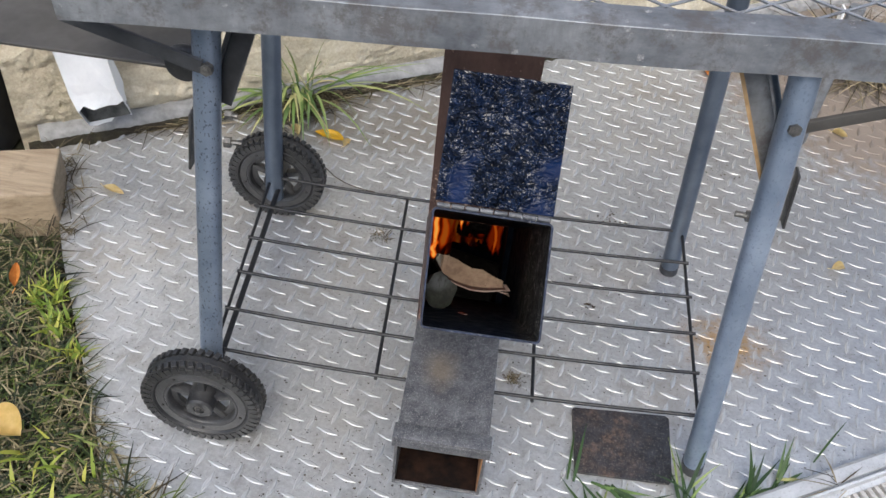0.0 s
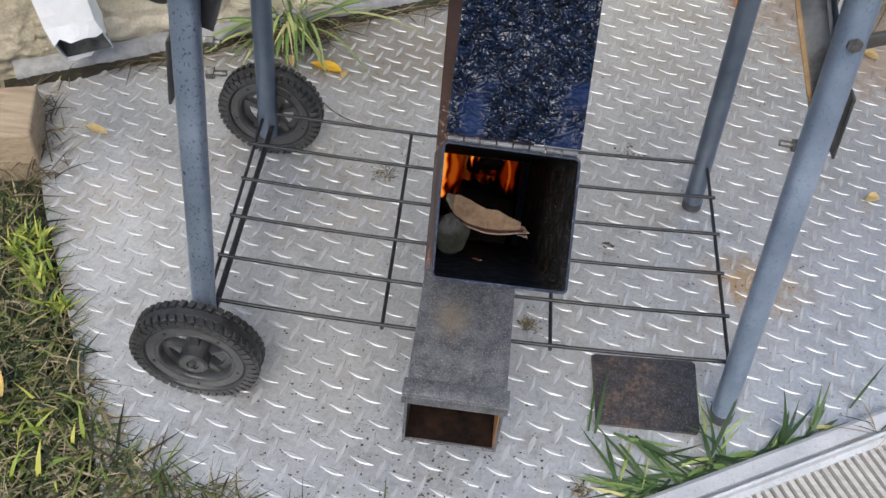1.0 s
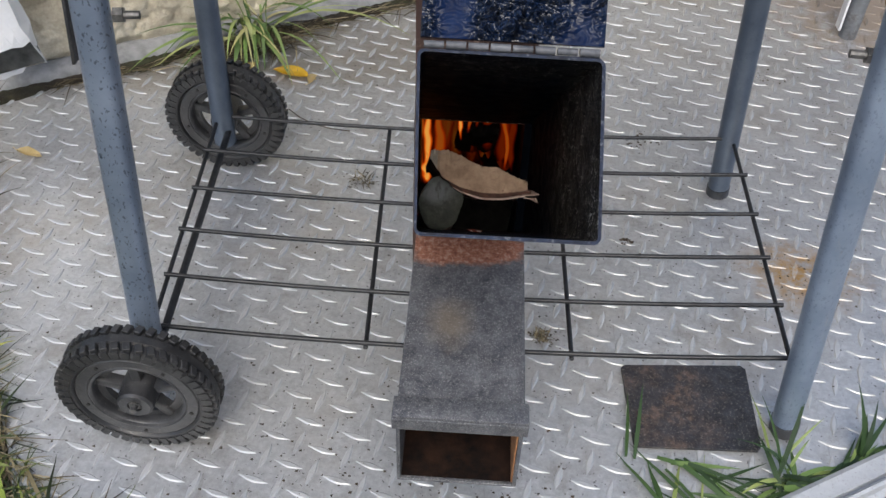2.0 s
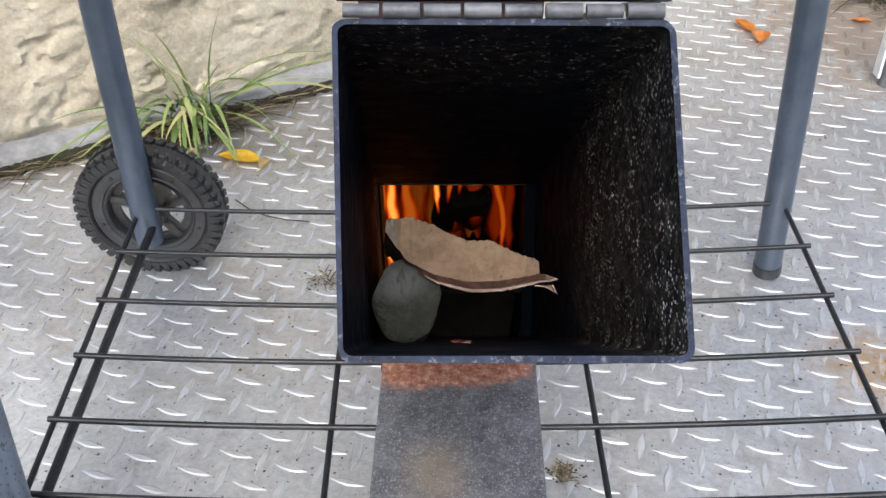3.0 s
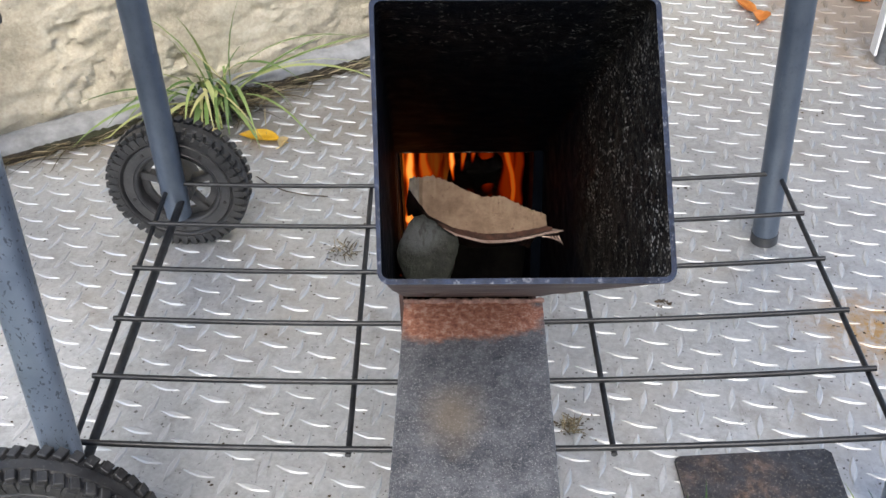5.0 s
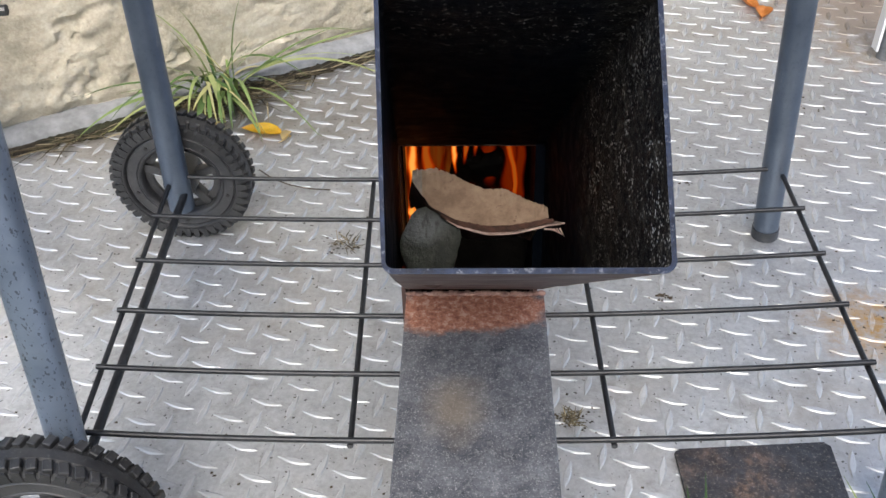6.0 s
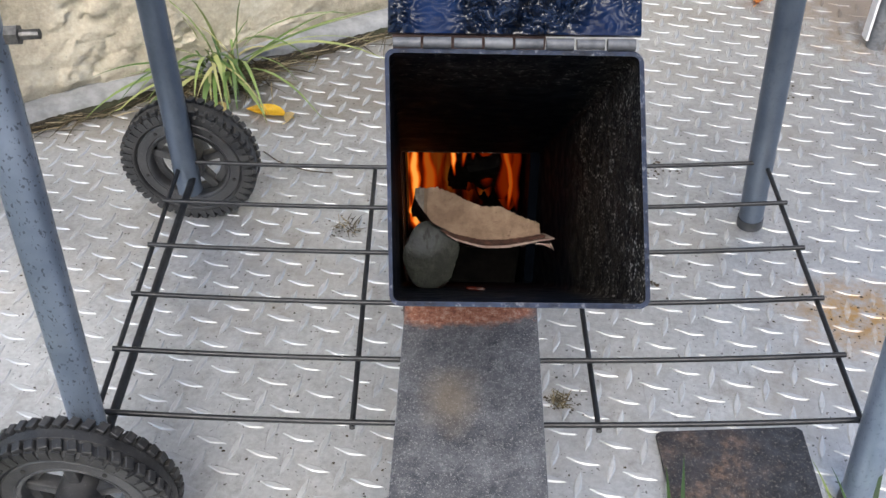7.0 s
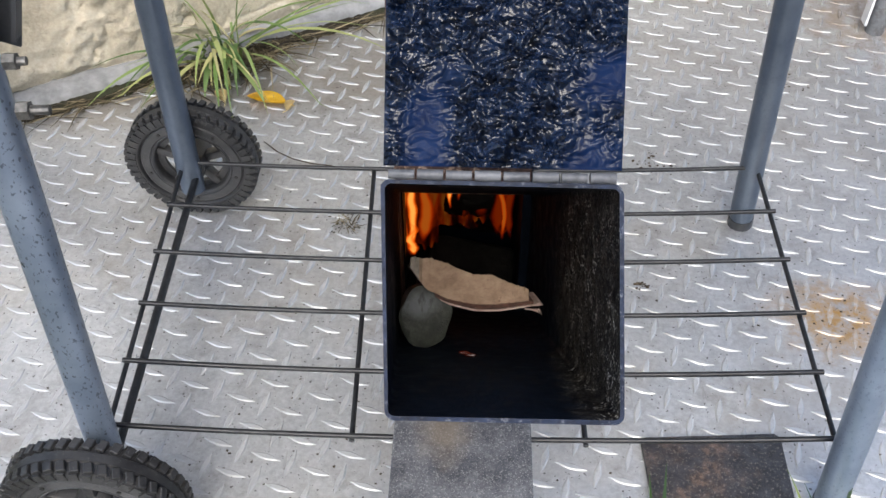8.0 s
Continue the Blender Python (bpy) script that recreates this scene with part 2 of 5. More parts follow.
def make_stucco():
    k = Mat("rough_cream_render", 0.9)
    base = k.ramp(k.noise(7, 8, 0.7), (0.3, (0.39, 0.34, 0.24)), (0.48, (0.595, 0.535, 0.405)), (0.72, (0.71, 0.665, 0.55)))
    grit = k.ramp(k.noise(190, 4, 0.75), (0.4, 0.35), (0.65, 0.62))
    base = k.mix(0.55, base, grit, "OVERLAY")
    damp = k.ramp(k.noise(13, 7, 0.75, (1, 1, 2.2)), (0.56, 0.0), (0.72, 1.0))
    base = k.mix(k.maths("MULTIPLY", damp, 0.5), base, (0.27, 0.25, 0.215))
    spots = k.ramp(k.noise(75, 4, 0.7), (0.66, 0.0), (0.71, 0.7))
    base = k.mix(spots, base, (0.20, 0.165, 0.115))
    k.color(base)
    k.bump(k.noise(60, 6, 0.75, (1, 1, 1.5)), 0.005, 0.9)
    return k.bump(k.noise(230, 6, 0.8), 0.003, 1.0).m


def make_grass(name, *stops):
    k = Mat(name, 0.55)
    k.color(k.ramp(k.island(), *stops))
    k.b.inputs["Specular IOR Level"].default_value = 0.3
    return k.m


def make_soil():
    k = Mat("dark_soil_with_dead_grass", 0.95)
    base = k.ramp(k.noise(60, 8, 0.75), (0.3, (0.010, 0.008, 0.005)), (0.55, (0.035, 0.027, 0.016)), (0.75, (0.085, 0.066, 0.036)))
    k.color(k.mix(k.ramp(k.noise(9, 6), (0.45, 0.0), (0.65, 0.6)), base, (0.045, 0.06, 0.018)))
    return k.bump(k.noise(120, 6, 0.8), 0.01, 0.9).m


def make_wood(name, lo, hi, grain=(1, 14, 14), scale=9):
    k = Mat(name, 0.75)
    base = k.ramp(k.noise(scale, 8, 0.7, grain), (0.3, lo), (0.7, hi))
    base = k.mix(k.maths("MULTIPLY", k.ramp(k.noise(18, 6, 0.7), (0.58, 0.0), (0.75, 1.0)), 0.5), base, tuple(c * 0.35 for c in lo))
    k.color(base)
    return k.bump(k.noise(scale * 3, 6, 0.7, grain), 0.0012, 0.7).m


def make_split():
    k = Mat("split_firewood", 0.85)
    base = k.ramp(k.noise(60, 8, 0.75, (1, 1, 1.3)), (0.3, (0.105, 0.068, 0.044)), (0.5, (0.17, 0.114, 0.076)), (0.72, (0.25, 0.18, 0.125)))
    pits = k.ramp(k.noise(330, 3, 0.6), (0.66, 0.0), (0.72, 1.0))
    base = k.mix(k.maths("MULTIPLY", pits, 0.75), base, (0.09, 0.045, 0.03))
    k.color(base)
    k.bump(k.noise(160, 6, 0.75), 0.0006, 0.7)
    return k.bump(k.noise(600, 4, 0.75), 0.0006, 0.9).m


def make_log_end():
    k = Mat("greyed_log_end", 0.7)
    base = k.ramp(k.noise(120, 7, 0.8), (0.38, (0.003, 0.0045, 0.003)), (0.5, (0.010, 0.0125, 0.0085)), (0.66, (0.030, 0.034, 0.027)))
    # pale bluish top of the cut end: a highlight put into the colour
    pale = k.spot((-0.026, -0.226, 0.339), (0.016, 0.03, 0.009), 0.6)
    base = k.mix(k.maths("MULTIPLY", pale, 0.5), base, (0.10, 0.11, 0.12))
    cracks = k.ramp(k.noise(150, 5, 0.7, (1.0, 0.35, 0.35)), (0.36, 1.0), (0.44, 0.0))
    base = k.mix(k.maths("MULTIPLY", cracks, 0.8), base, (0.006, 0.007, 0.006))
    k.color(base)
    k.bump(k.noise(90, 5, 0.7), 0.003, 0.8)
    return k.bump(k.noise(400, 4, 0.7), 0.0006, 0.7).m


def make_veil(name, strength):
    """Thin, streaky fire that one sees through where it is weak."""
    k = Mat(name, 0.5)
    k.b.inputs["Base Color"].default_value = (0, 0, 0, 1)
    k.b.inputs["Specular IOR Level"].default_value = 0.0
    streak = k.noise(95, 3, 0.55, (1, 1, 0.16))
    k.l.new(k.ramp(streak, (0.40, (0.35, 0.014, 0.0)), (0.56, (1.0, 0.085, 0.003)), (0.70, (1.0, 0.26, 0.025))), k.b.inputs["Emission Color"])
    k.b.inputs["Emission Strength"].default_value = strength
    k.l.new(k.ramp(k.maths("ADD", k.maths("MULTIPLY", streak, 0.7), k.maths("MULTIPLY", k.noise(40, 3), 0.3)), (0.40, 0.05), (0.62, 0.8)), k.b.inputs["Alpha"])
    return k.m


def make_fire(name, lo, hi, strength):
    k = Mat(name, 0.5)
    k.b.inputs["Base Color"].default_value = (0, 0, 0, 1)
    k.l.new(k.ramp(k.noise(50, 4, 0.7, (1, 1, 0.3)), (0.35, lo), (0.66, hi)), k.b.inputs["Emission Color"])
    k.b.inputs["Emission Strength"].default_value = strength
    return k.m


def make_tongue(name, edge, mid, heart, strength):
    """Fire that is brightest along the core of its tongue and thins out to nothing at the edge."""
    k = Mat(name, 0.5)
    k.b.inputs["Base Color"].default_value = (0, 0, 0, 1)
    k.b.inputs["Specular IOR Level"].default_value = 0.0
    at = k.n.new("ShaderNodeAttribute")
    at.attribute_name = "core"
    streak = k.maths("MULTIPLY", k.maths("SUBTRACT", k.noise(120, 3, 0.6, (1, 1, 0.14)), 0.5), 1.0)
    heat = k.maths("ADD", at.outputs["Fac"], k.maths("MULTIPLY", streak, at.outputs["Fac"]), True)
    k.l.new(k.ramp(heat, (0.10, edge), (0.50, mid), (0.92, heart)), k.b.inputs["Emission Color"])
    k.b.inputs["Emission Strength"].default_value = strength
    k.l.new(k.ramp(heat, (0.02, 0.0), (0.70, 0.95)), k.b.inputs["Alpha"])
    return k.m


def make_leaf(name, lo, hi):
    k = Mat(name, 0.5)
    k.color(k.ramp(k.noise(70, 6, 0.7), (0.32, lo), (0.68, hi)))
    k.b.inputs["Transmission Weight"].default_value = 0.0
    return k.bump(k.noise(120, 4), 0.0008, 0.5).m


def make_trim():
    k = Mat("chipped_white_aluminium", 0.42, 0.15)
    base = k.ramp(k.noise(18, 6, 0.7), (0.35, (0.33, 0.345, 0.36)), (0.7, (0.48, 0.49, 0.50)))
    wear = k.ramp(k.noise(240, 5, 0.7), (0.56, 0.0), (0.66, 1.0))
    base = k.mix(k.maths("MULTIPLY", wear, 0.7), base, (0.22, 0.215, 0.205))
    return k.color(base).rough(k.noise(40, 4), 0.35, 0.6).bump(k.noise(140, 4), 0.0004, 0.5).m


def make_scorched():
    k = Mat("scorched_steel_sheet", 0.5, 0.2)
    base = k.ramp(k.noise(90, 6, 0.75), (0.35, (0.005, 0.0058, 0.0075)), (0.7, (0.036, 0.039, 0.048)))
    rust = k.spot((0.215, -0.15, 0.005), (0.06, 0.075, 1), 0.9)
    rusty = k.ramp(k.noise(130, 5, 0.75), (0.4, (0.035, 0.022, 0.016)), (0.66, (0.27, 0.175, 0.12)))
    blot = k.ramp(k.noise(34, 5, 0.7), (0.42, 0.1), (0.60, 1.0))
    base = k.mix(k.maths("MULTIPLY", k.maths("MULTIPLY", rust, 0.85), blot), base, rusty)
    flakes = k.ramp(k.noise(350, 4, 0.8), (0.55, 0.0), (0.63, 1.0))
    base = k.mix(k.maths("MULTIPLY", flakes, 0.45), base, (0.24, 0.21, 0.18))
    k.color(base).rough(k.noise(50, 4), 0.35, 0.65)
    return k.bump(k.noise(200, 5, 0.75), 0.0015, 0.7).m


def make_rim():
    k = Mat("blue_black_heated_steel", 0.55)
    base = k.ramp(k.noise(160, 5, 0.7), (0.35, (0.002, 0.004, 0.011)), (0.66, (0.013, 0.022, 0.048)))
    worn = k.ramp(k.noise(300, 5, 0.8), (0.56, 0.0), (0.63, 1.0))
    k.b.inputs["Specular IOR Level"].default_value = 0.2
    k.color(k.mix(k.maths("MULTIPLY", worn, 0.5), base, (0.16, 0.17, 0.19)))
    return k.bump(k.noise(260, 4, 0.7), 0.001, 0.7).m


M = {
    "plate": make_plate(), "worn": make_worn(), "leg": make_leg("shaded_hammered_grey_paint", 0.15, 0.76), "legflecked": make_leg("sunlit_flecked_grey_paint", 0.65, 1.45), "leglit": make_leg("sunlit_grey_paint", 0.25, 1.75), "galv": make_galv(), "chimney": make_chimney(), "tube": make_tube(),
    "soot": make_soot(), "tar": make_tar(), "stucco": make_stucco(), "soil": make_soil(), "trim": make_trim(),
    "wire": make_plain("blackened_wire", (0.004, 0.0046, 0.0058), (0.020, 0.0215, 0.025), 0.40, 0.2, 120),
    "brace": make_plain("dark_grey_painted_steel", (0.03, 0.032, 0.036), (0.06, 0.064, 0.07), 0.42, 0.2, 40),
    "tanrust": make_plain("tan_rusted_edge", (0.20, 0.12, 0.05), (0.36, 0.24, 0.12), 0.7, 0.0, 60),
    "rubber": make_dusty("dusty_black_rubber", (0.005, 0.0055, 0.007), (0.017, 0.0175, 0.019), (0.07, 0.069, 0.066), 0.28, 0.45),
    "plastic": make_dusty("dusty_black_plastic", (0.008, 0.009, 0.0115), (0.028, 0.029, 0.032), (0.085, 0.083, 0.08), 0.35, 0.36),
    "bolt": make_plain("dull_zinc_bolt", (0.05, 0.05, 0.05), (0.18, 0.175, 0.165), 0.45, 0.6, 160),
    "hinge": make_plain("grey_hinge_steel", (0.045, 0.048, 0.055), (0.13, 0.134, 0.142), 0.55, 0.1, 120, gloss=0.3),
    "feed": make_rim(),
    "blackplate": make_scorched(),
    "kerb": make_plain("grey_cement", (0.17, 0.17, 0.168), (0.30, 0.30, 0.295), 0.8, 0.0, 45, 0.002),
    "shelf": make_plain("weathered_grey_sheet", (0.045, 0.042, 0.038), (0.085, 0.080, 0.074), 0.55, 0.2, 18),
    "white": make_plain("white_painted_tin", (0.62, 0.64, 0.66), (0.80, 0.81, 0.82), 0.4, 0.1, 12, 0.0012),
    "tin": make_plain("shaded_bare_tin", (0.02, 0.022, 0.022), (0.13, 0.135, 0.13), 0.6, 0.2, 40),
    "timber": make_wood("weathered_pine", (0.20, 0.145, 0.09), (0.40, 0.315, 0.215), (1, 12, 12)),
    "splitwood": make_split(),
    "bark": make_plain("brown_bark", (0.025, 0.012, 0.008), (0.10, 0.042, 0.028), 0.8, 0.0, 160, 0.002),
    "bast": make_plain("pale_bast", (0.22, 0.14, 0.12), (0.44, 0.34, 0.30), 0.7, 0.0, 140, 0.001),
    "logend": make_log_end(),
    "greywood": make_plain("greyed_split_wood", (0.09, 0.078, 0.066), (0.21, 0.18, 0.15), 0.85, 0.0, 140, 0.001),
    "unseenwall": make_wood("added_dark_wall", (0.10, 0.09, 0.075), (0.20, 0.185, 0.16), (1, 1, 14)),
    "deck": make_wood("ridged_decking", (0.27, 0.26, 0.24), (0.46, 0.445, 0.42), (3, 14, 14), 10),
    "groove": make_wood("dark_groove", (0.07, 0.065, 0.055), (0.15, 0.14, 0.125), (3, 14, 14), 10),
    "darkpost": make_plain("tarred_post", (0.008, 0.008, 0.008), (0.02, 0.019, 0.017), 0.85, 0.0, 30),
    "char": make_plain("charred_wood", (0.003, 0.003, 0.003), (0.010, 0.009, 0.008), 0.85, 0.0, 60, 0.002, gloss=0.05),
    # the near-black blades carry the shade between the others in their colour
    "grass": make_grass("lawn_grass", (0.0, (0.007, 0.010, 0.004)), (0.30, (0.020, 0.031, 0.008)), (0.50, (0.050, 0.072, 0.015)), (0.60, (0.12, 0.15, 0.03)), (0.66, (0.085, 0.07, 0.034)), (0.88, (0.25, 0.21, 0.12)), (1.0, (0.03, 0.025, 0.014))),
    "clump": make_grass("dark_green_grass", (0.0, (0.012, 0.028, 0.010)), (0.5, (0.034, 0.068, 0.020)), (0.85, (0.095, 0.155, 0.040)), (0.97, (0.24, 0.28, 0.09)), (1.0, (0.36, 0.30, 0.14))),
    "straw": make_grass("dead_grass", (0.0, (0.022, 0.016, 0.009)), (0.5, (0.085, 0.066, 0.036)), (0.9, (0.21, 0.175, 0.105)), (1.0, (0.36, 0.30, 0.19))),
    "sprout": make_grass("bright_fresh_grass", (0.0, (0.065, 0.115, 0.015)), (0.5, (0.15, 0.20, 0.025)), (1.0, (0.32, 0.31, 0.06))),
    "tuft": make_grass("long_green_grass", (0.0, (0.055, 0.10, 0.03)), (0.45, (0.12, 0.19, 0.05)), (0.75, (0.24, 0.29, 0.10)), (1.0, (0.46, 0.38, 0.19))),
    "yellow": make_leaf("yellow_leaf", (0.60, 0.34, 0.012), (0.82, 0.56, 0.04)),
    "pale": make_leaf("pale_yellow_leaf", (0.52, 0.40, 0.17), (0.68, 0.57, 0.33)),
    "broad": make_leaf("broad_yellow_leaf", (0.58, 0.40, 0.11), (0.74, 0.55, 0.22)),
    "orange": make_leaf("orange_brown_leaf", (0.50, 0.17, 0.03), (0.75, 0.36, 0.10)),
    "crumb": make_plain("dark_crumbs", (0.022, 0.017, 0.012), (0.085, 0.06, 0.035), 0.9, 0.0, 80),
    "flame": make_tongue("flame", (0.7, 0.03, 0.0), (1.0, 0.085, 0.003), (1.0, 0.20, 0.015), 0.17),
    "flamehot": make_tongue("bright_flame", (0.8, 0.05, 0.0), (1.0, 0.15, 0.006), (1.0, 0.42, 0.07), 0.48),
    "flameglow": make_tongue("deep_red_flame_glow", (0.3, 0.010, 0.0), (0.9, 0.05, 0.001), (1.0, 0.085, 0.003), 0.06),
    "veil": make_veil("flame_veil", 0.055),
    "ember": make_fire("ember", (0.05, 0.002, 0.0), (1.0, 0.07, 0.006), 0.03),
}


# ---- builders ----
def finish(name, bm, material, smooth):
    bmesh.ops.recalc_face_normals(bm, faces=bm.faces)
    me = bpy.data.meshes.new(name)
    bm.to_mesh(me)
    bm.free()
    for m in material if isinstance(material, (list, tuple)) else (material,):
        me.materials.append(m)
    if smooth:
        me.polygons.foreach_set("use_smooth", [True] * len(me.polygons))
        me.set_sharp_from_angle(angle=radians(40))
    return me


def part(name, bm, material, parent, label="", smooth=True):
    ob = new(name, finish(name, bm, material, smooth))
    ob.parent = parent
    return tagged(ob, label)


def thing(name, label, category, at=(0, 0, 0), group="", kind=""):
    ob = new(name)
    ob.empty_display_size = 0.05
    ob.location = at
    return tagged(ob, label, category, group, kind)


def single(name, bm, material, label, category, group="", kind="", smooth=True):
    return tagged(new(name, finish(name, bm, material, smooth)), label, category, group, kind)


def rod(bm, a, b, r, r2=None, seg=20, caps=True):
    a, b = Vector(a), Vector(b)
    q = (b - a).to_track_quat("Z", "Y").to_matrix().to_4x4()
    bmesh.ops.create_cone(bm, cap_ends=caps, segments=seg, radius1=r, radius2=r if r2 is None else r2, depth=(b - a).length,
                          matrix=Matrix.Translation((a + b) / 2) @ q)
    return bm


def block(bm, lo, hi, m=None, bevel=0.0, seg=2):
    lo, hi = Vector(lo), Vector(hi)
    made = bmesh.ops.create_cube(bm, size=1, matrix=Matrix.Translation((lo + hi) / 2) @ Matrix.Diagonal((*(hi - lo), 1)))["verts"]
    if bevel:
        edges = list({e for v in made for e in v.link_edges})
        made = bmesh.ops.bevel(bm, geom=edges, offset=bevel, segments=seg, affect="EDGES", profile=0.5)["verts"]
        made = list({v for v in made})
    if m is not None:
        bmesh.ops.transform(bm, matrix=m, verts=[v for v in made if v.is_valid])
    return bm


def B():
    return bmesh.new()


def lathe(bm, profile, seg=48, axis_m=None, closed=True):
    """Turns (radius, height) points round the local z axis."""
    rings = []
    for r, h in profile:
        rings.append([bm.verts.new((r * math.cos(2 * math.pi * i / seg), r * math.sin(2 * math.pi * i / seg), h)) for i in range(seg)])
    pairs = list(zip(rings, rings[1:])) + ([(rings[-1], rings[0])] if closed else [])
    for a, b in pairs:
        for i in range(seg):
            bm.faces.new((a[i], a[(i + 1) % seg], b[(i + 1) % seg], b[i]))
    if axis_m is not None:
        bmesh.ops.transform(bm, matrix=axis_m, verts=[v for ring in rings for v in ring])
    return bm


def slab(bm, outline, z0, z1):
    """A flat piece with the given outline, from z0 up to z1."""
    lo = [bm.verts.new((x, y, z0)) for x, y in outline]
    hi = [bm.verts.new((x, y, z1)) for x, y in outline]
    bm.faces.new(hi)
    bm.faces.new(lo[::-1])
    n = len(outline)
    for i in range(n):
        bm.faces.new((lo[i], lo[(i + 1) % n], hi[(i + 1) % n], hi[i]))
    return bm


def bolt(name, at, towards, parent, r=0.006, length=0.012):
    a = Vector(at)
    d = Vector(towards).normalized()
    bm = rod(B(), a - d * 0.002, a + d * 0.005, r, seg=6)
    rod(bm, a + d * 0.004, a + d * length, r * 0.5, seg=10)
    return part(name, bm, M["bolt"], parent, "dull zinc hexagon bolt", smooth=False)


# ---- setting ----
PATTERN = radians(-15.2)          # how the raised pattern lies on the plate
WALL_AT = Vector((-0.74, 0.275, 0))  # left end of the kerb's front edge
WALL_TURN = radians(30.3)
WALL = Matrix.Translation(WALL_AT) @ Matrix.Rotation(WALL_TURN, 4, "Z")  # x along the wall, y into it
DECK_AT = Vector((0.099, -0.372, 0))
DECK_TURN = radians(28.2)
DECK = Matrix.Translation(DECK_AT) @ Matrix.Rotation(DECK_TURN, 4, "Z")  # x along the trim, -y over the deck

bm = B()
bmesh.ops.create_grid(bm, x_segments=60, y_segments=60, size=30)
for v in bm.verts:
    v.co.z = -0.03
single("ground", bm, M["soil"], "dark soil with dead grass", "ground", kind="structure")

PLATE = [(-0.735, 0.30), (-0.60, 0.03), (-0.437, -0.25), (-0.36, -0.40), (-0.05, -0.47), (0.10, -0.40), (0.62, -0.12), (1.5, 0.34), (1.5, 1.62), (1.2, 1.46)]
floor = thing("floor", "grey steel checker plate with raised lozenges, dusty and stained", "floor", kind="structure")
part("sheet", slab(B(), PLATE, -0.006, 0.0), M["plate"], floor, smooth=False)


def inside(x, y, poly):
    hit = False
    for (x0, y0), (x1, y1) in zip(poly, poly[1:] + poly[:1]):
        if (y0 > y) != (y1 > y) and x < (x1 - x0) * (y - y0) / (y1 - y0) + x0:
            hit = not hit
    return hit


def pattern_phase(x, y):
    """Row and column of the raised pattern at a place; the sheet is a little bowed, so they are not quite even."""
    p = 0.739 + 38.041 * x - 9.894 * y - 0.242 * x * x - 1.045 * x * y + 0.283 * y * y
    q = -0.226 + 10.445 * x + 36.215 * y - 0.034 * x * x - 0.407 * x * y - 1.787 * y * y
    return p, q


def pattern_place(i, j):
    """The place of a row and column of the raised pattern."""
    x, y = 0.0246 * i + 0.0068 * j, -0.0071 * i + 0.0258 * j
    for _ in range(7):
        p, q = pattern_phase(x, y)
        x += 0.0246 * (i - p) + 0.0067 * (j - q)
        y += -0.0071 * (i - p) + 0.0258 * (j - q)
    return x, y


def lozenges():
    """Raised bars of the checker plate, laid in turn along and across: sharp-tipped, with a worn ridge."""
    rng = random.Random(21)
    verts, faces = [], []
    rim = [(-1, 0), (-0.45, -0.72), (0, -1), (0.45, -0.72), (1, 0), (0.45, 0.72), (0, 1), (-0.45, 0.72)]
    shape = [(a, b, 0) for a, b in rim] + [(a * 0.80, b * 0.50, 1) for a, b in rim]
    tri = [(k, (k + 1) % 8, (k + 1) % 8 + 8, k + 8) for k in range(8)] + [tuple(range(8, 16))]
    for i in range(-60, 70):
        for j in range(-60, 70):
            if not (-0.9 < 0.0246 * i + 0.0068 * j < 1.25 and -0.6 < -0.0071 * i + 0.0258 * j < 1.5):
                continue
            x, y = pattern_place(i, j)
            if not (-0.75 < x < 1.05 and -0.45 < y < 1.25 and inside(x, y, PLATE)):
                continue
            turn = PATTERN + (math.pi / 2 if (i + j) % 2 else 0)
            ct, st = math.cos(turn), math.sin(turn)
            worn = rng.uniform(0.75, 1.1)
            n = len(verts)
            for a, b, c in shape:
                a, b = a * 0.0172 + rng.uniform(-0.0004, 0.0004), b * 0.0044 + rng.uniform(-0.00025, 0.00025)
                verts.append((x + a * ct - b * st, y + a * st + b * ct, c * 0.00125 * worn - (0.0006 if c == 0 else 0)))
            faces += [tuple(n + k for k in f) for f in tri]
    me = bpy.data.meshes.new("lozenges")
    me.from_pydata(verts, [], faces)
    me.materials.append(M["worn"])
    me.polygons.foreach_set("use_smooth", [False] * len(me.polygons))
    ob = new("lozenges", me)
    ob.parent = floor
    tagged(ob, "raised lozenges of the checker plate", kind="stuff")


lozenges()


